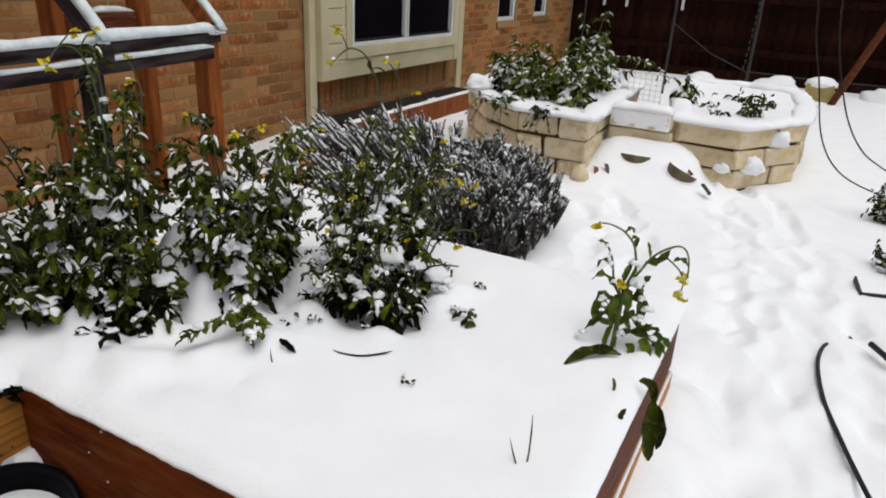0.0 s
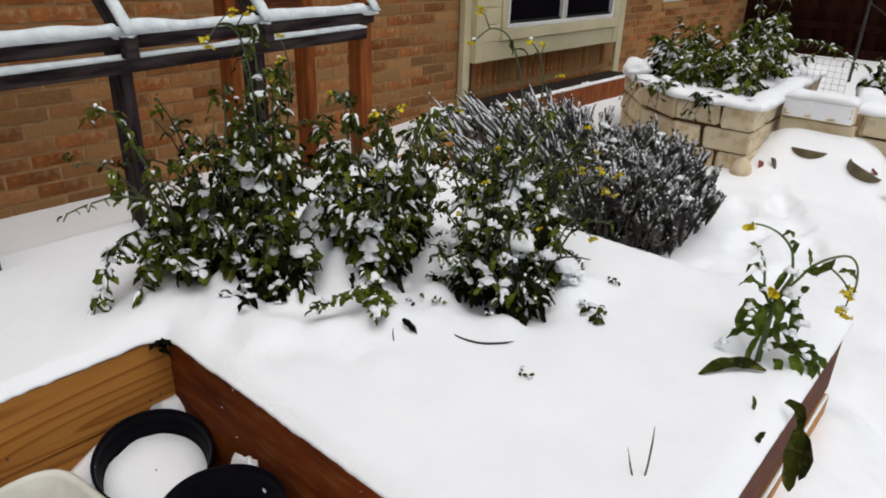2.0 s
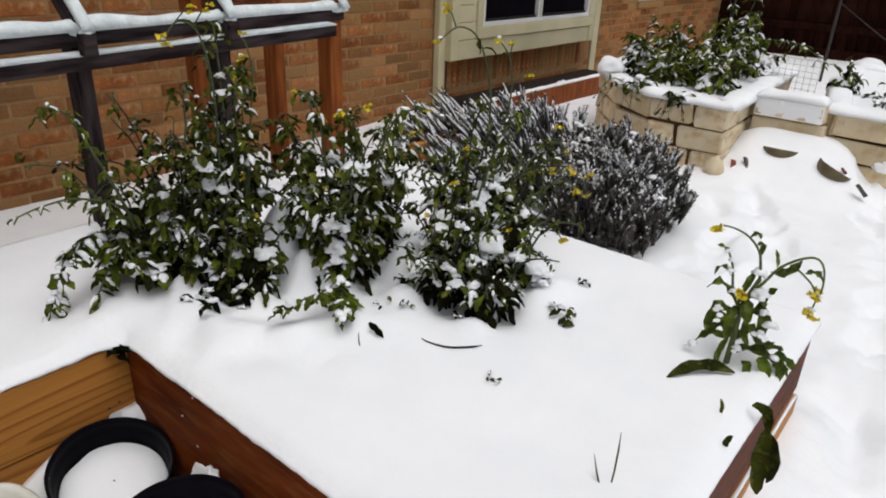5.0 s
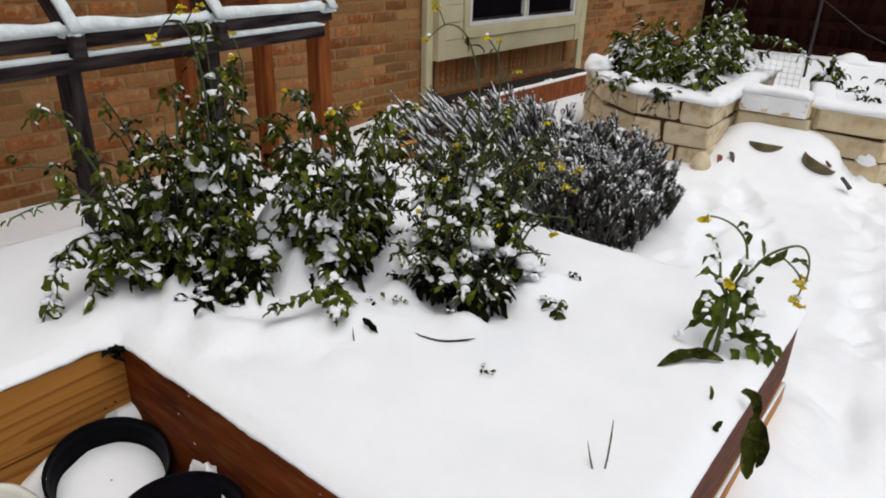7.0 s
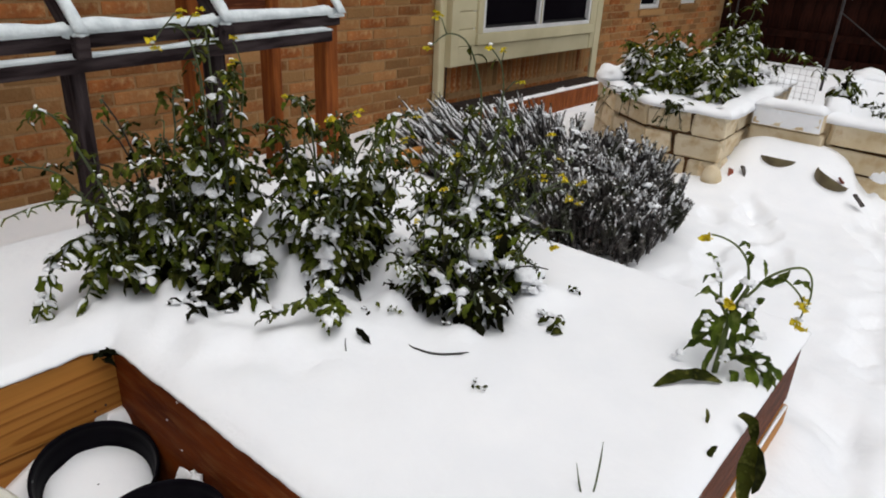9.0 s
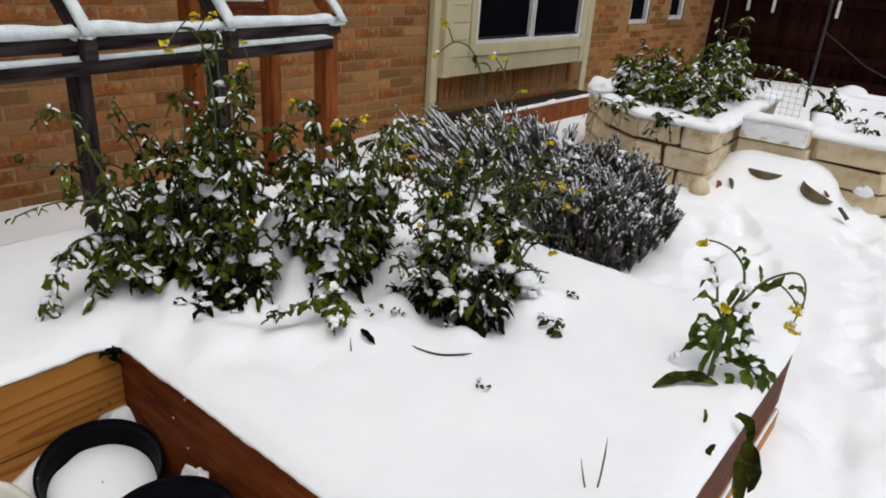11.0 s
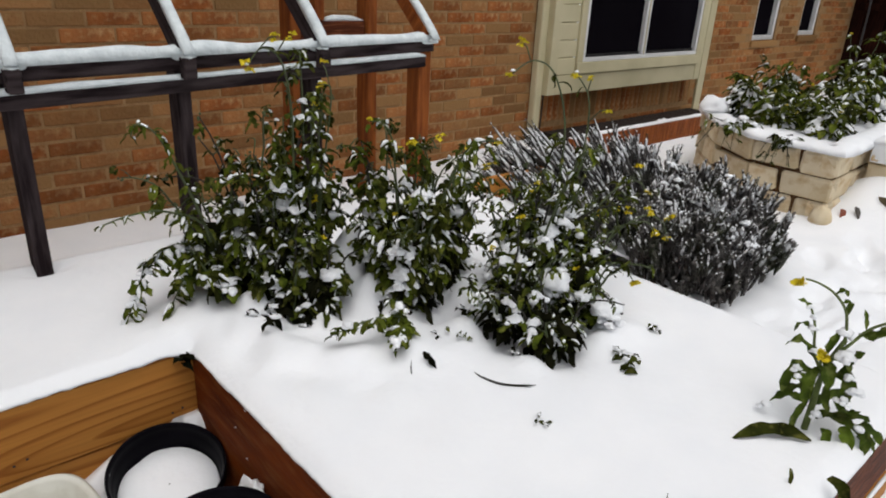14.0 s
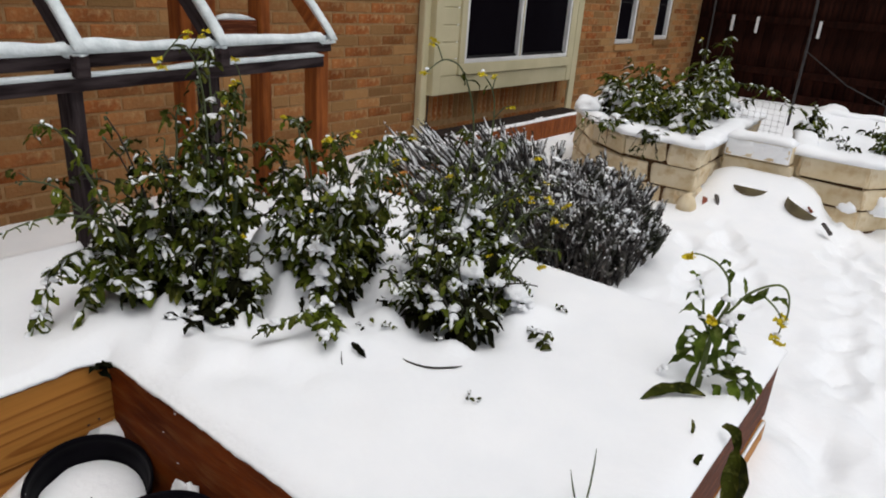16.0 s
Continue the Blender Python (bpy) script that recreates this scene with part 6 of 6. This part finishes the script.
for k, (mx, my, s) in enumerate(((9.6, -0.95, 0.22), (9.5, -2.2, 0.2), (9.4, 0.0, 0.16))):
    a = Acc()
    clump(a, (0, 0, 0), (s, s * 1.3, s * 0.8), seed=k)
    single("snow_drift", a, SNOW, "rounded drift of snow near the fence", "snow", group="snow drifts", at=pose(mx, my, 0.0))


def cable_loop(pts, r):
    vs = [Vector(q) for q in pts]
    dense = smooth_line(vs, 8)
    acc = Acc()
    tube(acc, dense, r, 8)
    return acc


single("hanging_hose", cable_loop([(4, -1.22, 2.4), (4, -1.31, 1.2), (4, -1.42, 0.73), (4, -1.51, 0.41), (4, -1.66, 0.22), (4, -1.92, 0.12), (4.0, -2.2, 0.04), (4.0, -2.6, 0.02)], 0.0045), WIRE,
       "thin dark hose hanging down in a loop to the snow", "hose", group="hanging hoses")
single("hanging_hose", cable_loop([(4, -1.34, 2.4), (4, -1.43, 1.2), (4, -1.56, 0.68), (4, -1.71, 0.4), (4, -1.90, 0.27), (4, -2.2, 0.12), (4.1, -2.6, 0.02)], 0.0045), WIRE,
       "thin dark hose hanging down in a loop to the snow", "hose", group="hanging hoses")
single("garden_hose", cable_loop([(2.25, -1.75, -0.05), (2.12, -1.69, -0.03), (2.0, -1.645, 0.002), (1.82, -1.625, 0.016), (1.62, -1.64, 0.016), (1.46, -1.67, 0.016), (1.12, -1.76, 0.016), (0.7, -1.9, 0.016), (0.2, -2.2, 0.01)], 0.0072), HOSE,
       "black rubber garden hose lying half sunk in snow", "hose")
a = Acc()
tube(a, [(2.06, -1.795, 0.03), (1.96, -1.85, 0.03), (1.85, -1.93, 0.02)], 0.011, 8)
single("hose_end", a, HOSE, "black hose end sticking out of the snow", "hose")
nb = thing("edged_bed", "small dark-edged bed under snow beside the path", "raised bed", (2.75, -1.85, 0.0))
part("board", block(-0.09, 0.4, -0.005, 0.005, -0.05, -0.026, 0.001), STEM_DARK, nb, smooth=False, at=pose(-0.10, -0.01, 0.04, 0, 0, -70))
part("board", block(0.0, 0.2, -0.005, 0.005, -0.05, -0.022, 0.001), STEM_DARK, nb, smooth=False, at=pose(-0.14, 0.07, 0.04, 0, 0, 5))
stem_plant("greens_plant", "low green herb tuft in snow beside hanging hoses", (3.9, -1.93, 0.02), 10, 0.20, 0.16, 90, leaves=14, leaf_len=(0.03, 0.06), snow_p=0.3, blooms=0, clumps=3, group="herbs by the path")
stem_plant("greens_plant", "low green herb tuft in snow beside the path", (3.05, -1.9, 0.02), 6, 0.10, 0.10, 91, leaves=10, leaf_len=(0.03, 0.05), snow_p=0.4, blooms=0, clumps=2, group="herbs by the path", low_leaves=10)


# ---- pots in the nook ----
def nursery_pot(at, r, h, fill, label):
    p = thing("nursery_pot", label, "plant pot", at, "nursery pots")
    a = Acc()
    lathe(a, [(0.002, 0.0), (r * 0.82, 0.0), (r * 0.93, h - 0.075), (r * 0.965, h - 0.072), (r * 0.97, h - 0.062), (r * 0.945, h - 0.058), (r * 0.96, h - 0.036), (r * 1.03, h - 0.033), (r * 1.035, h - 0.020),
              (r * 1.015, h - 0.017), (r * 1.02, h - 0.012), (r * 1.045, h - 0.009), (r * 1.045, h - 0.002), (r * 1.03, h), (r * 1.005, h), (r * 0.99, h - 0.006), (r * 0.975, h - 0.016), (r * 0.985, h - 0.019),
              (r * 0.95, h - 0.034), (r * 0.935, h - 0.038), (r * 0.93, h - 0.06), (r * 0.82, 0.012), (0.002, 0.012)], 64)
    part("pot_body", a, POT, p)
    a = Acc()
    lathe(a, [(r * 0.93, fill - 0.012), (r * 0.86, fill + 0.004), (r * 0.5, fill + 0.012), (0.002, fill + 0.014)], 40, wobble=0.06, seed=r * 50)
    part("snow_fill", a, SNOW, p)
    a = Acc()
    for k in range(5):
        t = 2.6 + k * 0.33
        clump(a, (r * 1.03 * math.cos(t), r * 1.03 * math.sin(t), h - 0.012 - 0.008 * k), (0.006, 0.008, 0.005), seed=k)
    part("snow_fleck", a, SNOW_FINE, p, kind="stuff")
    return p


leaning = nursery_pot((0, 0, 0), 0.1235, 0.190, 0.115, "leaning black plastic nursery pot half filled with snow")
leaning.matrix_basis = Matrix.Translation((-0.131, -0.140, 0.165)) @ Matrix.Rotation(0.3, 4, Vector((0.954, -0.301, 0))) @ Matrix.Translation((0, 0, -0.190))
nursery_pot((-0.142, -0.445, -0.01), 0.118, 0.235, 0.15, "black plastic nursery pot with a scuffed rim")


def tub():
    p = thing("plastic_tub", "white plastic tub with a rolled rim and snow", "tub", (-0.45, -0.28, 0.0))

    def ring(sx, sy, z):
        out = []
        for i in range(40):
            t = 2 * math.pi * i / 40
            c, s = math.cos(t), math.sin(t)
            out.append((math.copysign(abs(c) ** 0.45, c) * sx, math.copysign(abs(s) ** 0.45, s) * sy, z))
        return out

    a = Acc()
    levels = [(0.12, 0.14, 0.0), (0.155, 0.175, 0.215), (0.165, 0.185, 0.218), (0.167, 0.187, 0.23), (0.158, 0.178, 0.236), (0.150, 0.170, 0.226), (0.135, 0.155, 0.08), (0.002, 0.002, 0.075)]
    for q in levels:
        a.v += ring(*q)
    for j in range(len(levels) - 1):
        for i in range(40):
            u, v = j * 40 + i, j * 40 + (i + 1) % 40
            a.f.append((u, v, v + 40, u + 40))
    part("tub_body", a, TUB, p, at=pose(0, 0, 0, 0, 0, 5))
    a = Acc()
    clump(a, (0.05, 0.02, 0.09), (0.10, 0.07, 0.06), seed=3)
    clump(a, (-0.04, -0.05, 0.09), (0.09, 0.09, 0.05), seed=5)
    part("snow_lump", a, SNOW, p)


tub()
a = Acc()
for k in range(7):
    clump(a, (0.004 * (k % 3), -0.02 * k, -0.02 + 0.012 * (k % 4)), (0.014, 0.022, 0.025), seed=6 + k, rough=0.35)
clump(a, (0, -0.05, -0.10), (0.016, 0.09, 0.12), seed=6, rough=0.3)
single("snow_crust", a, SNOW, "crusted snow between pot and brown board", "snow", kind="stuff", at=pose(-0.02, -0.30, 0.17))

# bare earth sheltered between the pots and the brown board
a = Acc()
for i in range(25):
    for j in range(9):
        x, y = -0.20 + 0.20 * j / 8, -0.95 + 0.78 * i / 24
        a.v.append((x - 0.001, y, 0.032 + 0.010 * noise.noise((x * 25, y * 25, 3)) - (0.05 if i in (0, 24) or j == 0 else 0)))
for i in range(24):
    for j in range(8):
        a.f.append((i * 9 + j, i * 9 + j + 1, (i + 1) * 9 + j + 1, (i + 1) * 9 + j))
single("bare_soil", a, SOIL, "dark bare soil between pots and brown board", "soil", kind="structure")

# ---- bricks of the house wall ----
BL, BH, JOINT = 0.243, 0.064, 0.012
_bm = [mesh_of("brick", block(-BL / 2, BL / 2, -0.035, 0.012, -BH / 2, BH / 2, 0.004, 0.0015, k), BRICK, False) for k in range(5)]
_rb = random.Random(77)
_rest = Acc()
_count = 0
for course in range(36):
    z = 0.002 + course * 0.076 + BH / 2 - 0.06
    x = -4.9 + (0.128 if course % 2 else 0)
    while x < END_X - BL / 2:
        hit = (3.80 < x < 6.26 and 0.10 < z < 0.40) or any(x + BL / 2 > h[0] - 0.005 and x - BL / 2 < h[1] + 0.005 and z + BH / 2 > h[2] - 0.03 and z - BH / 2 < h[3] for h in HOLES)
        if not hit:
            if _count < 300 and -0.9 < x < 3.7 and z < 1.25:
                ob = new("brick", _bm[_rb.randrange(5)])
                ob.parent = wall
                ob.location = (x, WALL_Y + 0.035 + _rb.uniform(-0.002, 0.002), z)
                _count += 1
            else:
                x0, x1, y0, z0, z1 = x - BL / 2, x + BL / 2, WALL_Y + _rb.uniform(-0.002, 0.002), z - BH / 2, z + BH / 2
                c = 0.004
                _rest.add([(x0, y0 + c, z0), (x1, y0 + c, z0), (x1, y0 + c, z1), (x0, y0 + c, z1), (x0 + c, y0, z0 + c), (x1 - c, y0, z0 + c), (x1 - c, y0, z1 - c), (x0 + c, y0, z1 - c),
                           (x0, y0 + 0.02, z0), (x1, y0 + 0.02, z0), (x1, y0 + 0.02, z1), (x0, y0 + 0.02, z1)],
                          [(4, 5, 6, 7), (0, 1, 5, 4), (1, 2, 6, 5), (2, 3, 7, 6), (3, 0, 4, 7), (8, 9, 1, 0), (9, 10, 2, 1), (10, 11, 3, 2), (11, 8, 0, 3)])
        x += BL + JOINT
part("further_bricks", _rest, BRICK_FAR, wall, kind="stuff", smooth=False)
for k in range(33):
    x = 3.80 + k * 0.0745
    ob = new("brick", _bm[k % 5])
    ob.parent = wall
    ob.matrix_basis = pose(x, WALL_Y + 0.035, 0.255, 0, 90, 0)
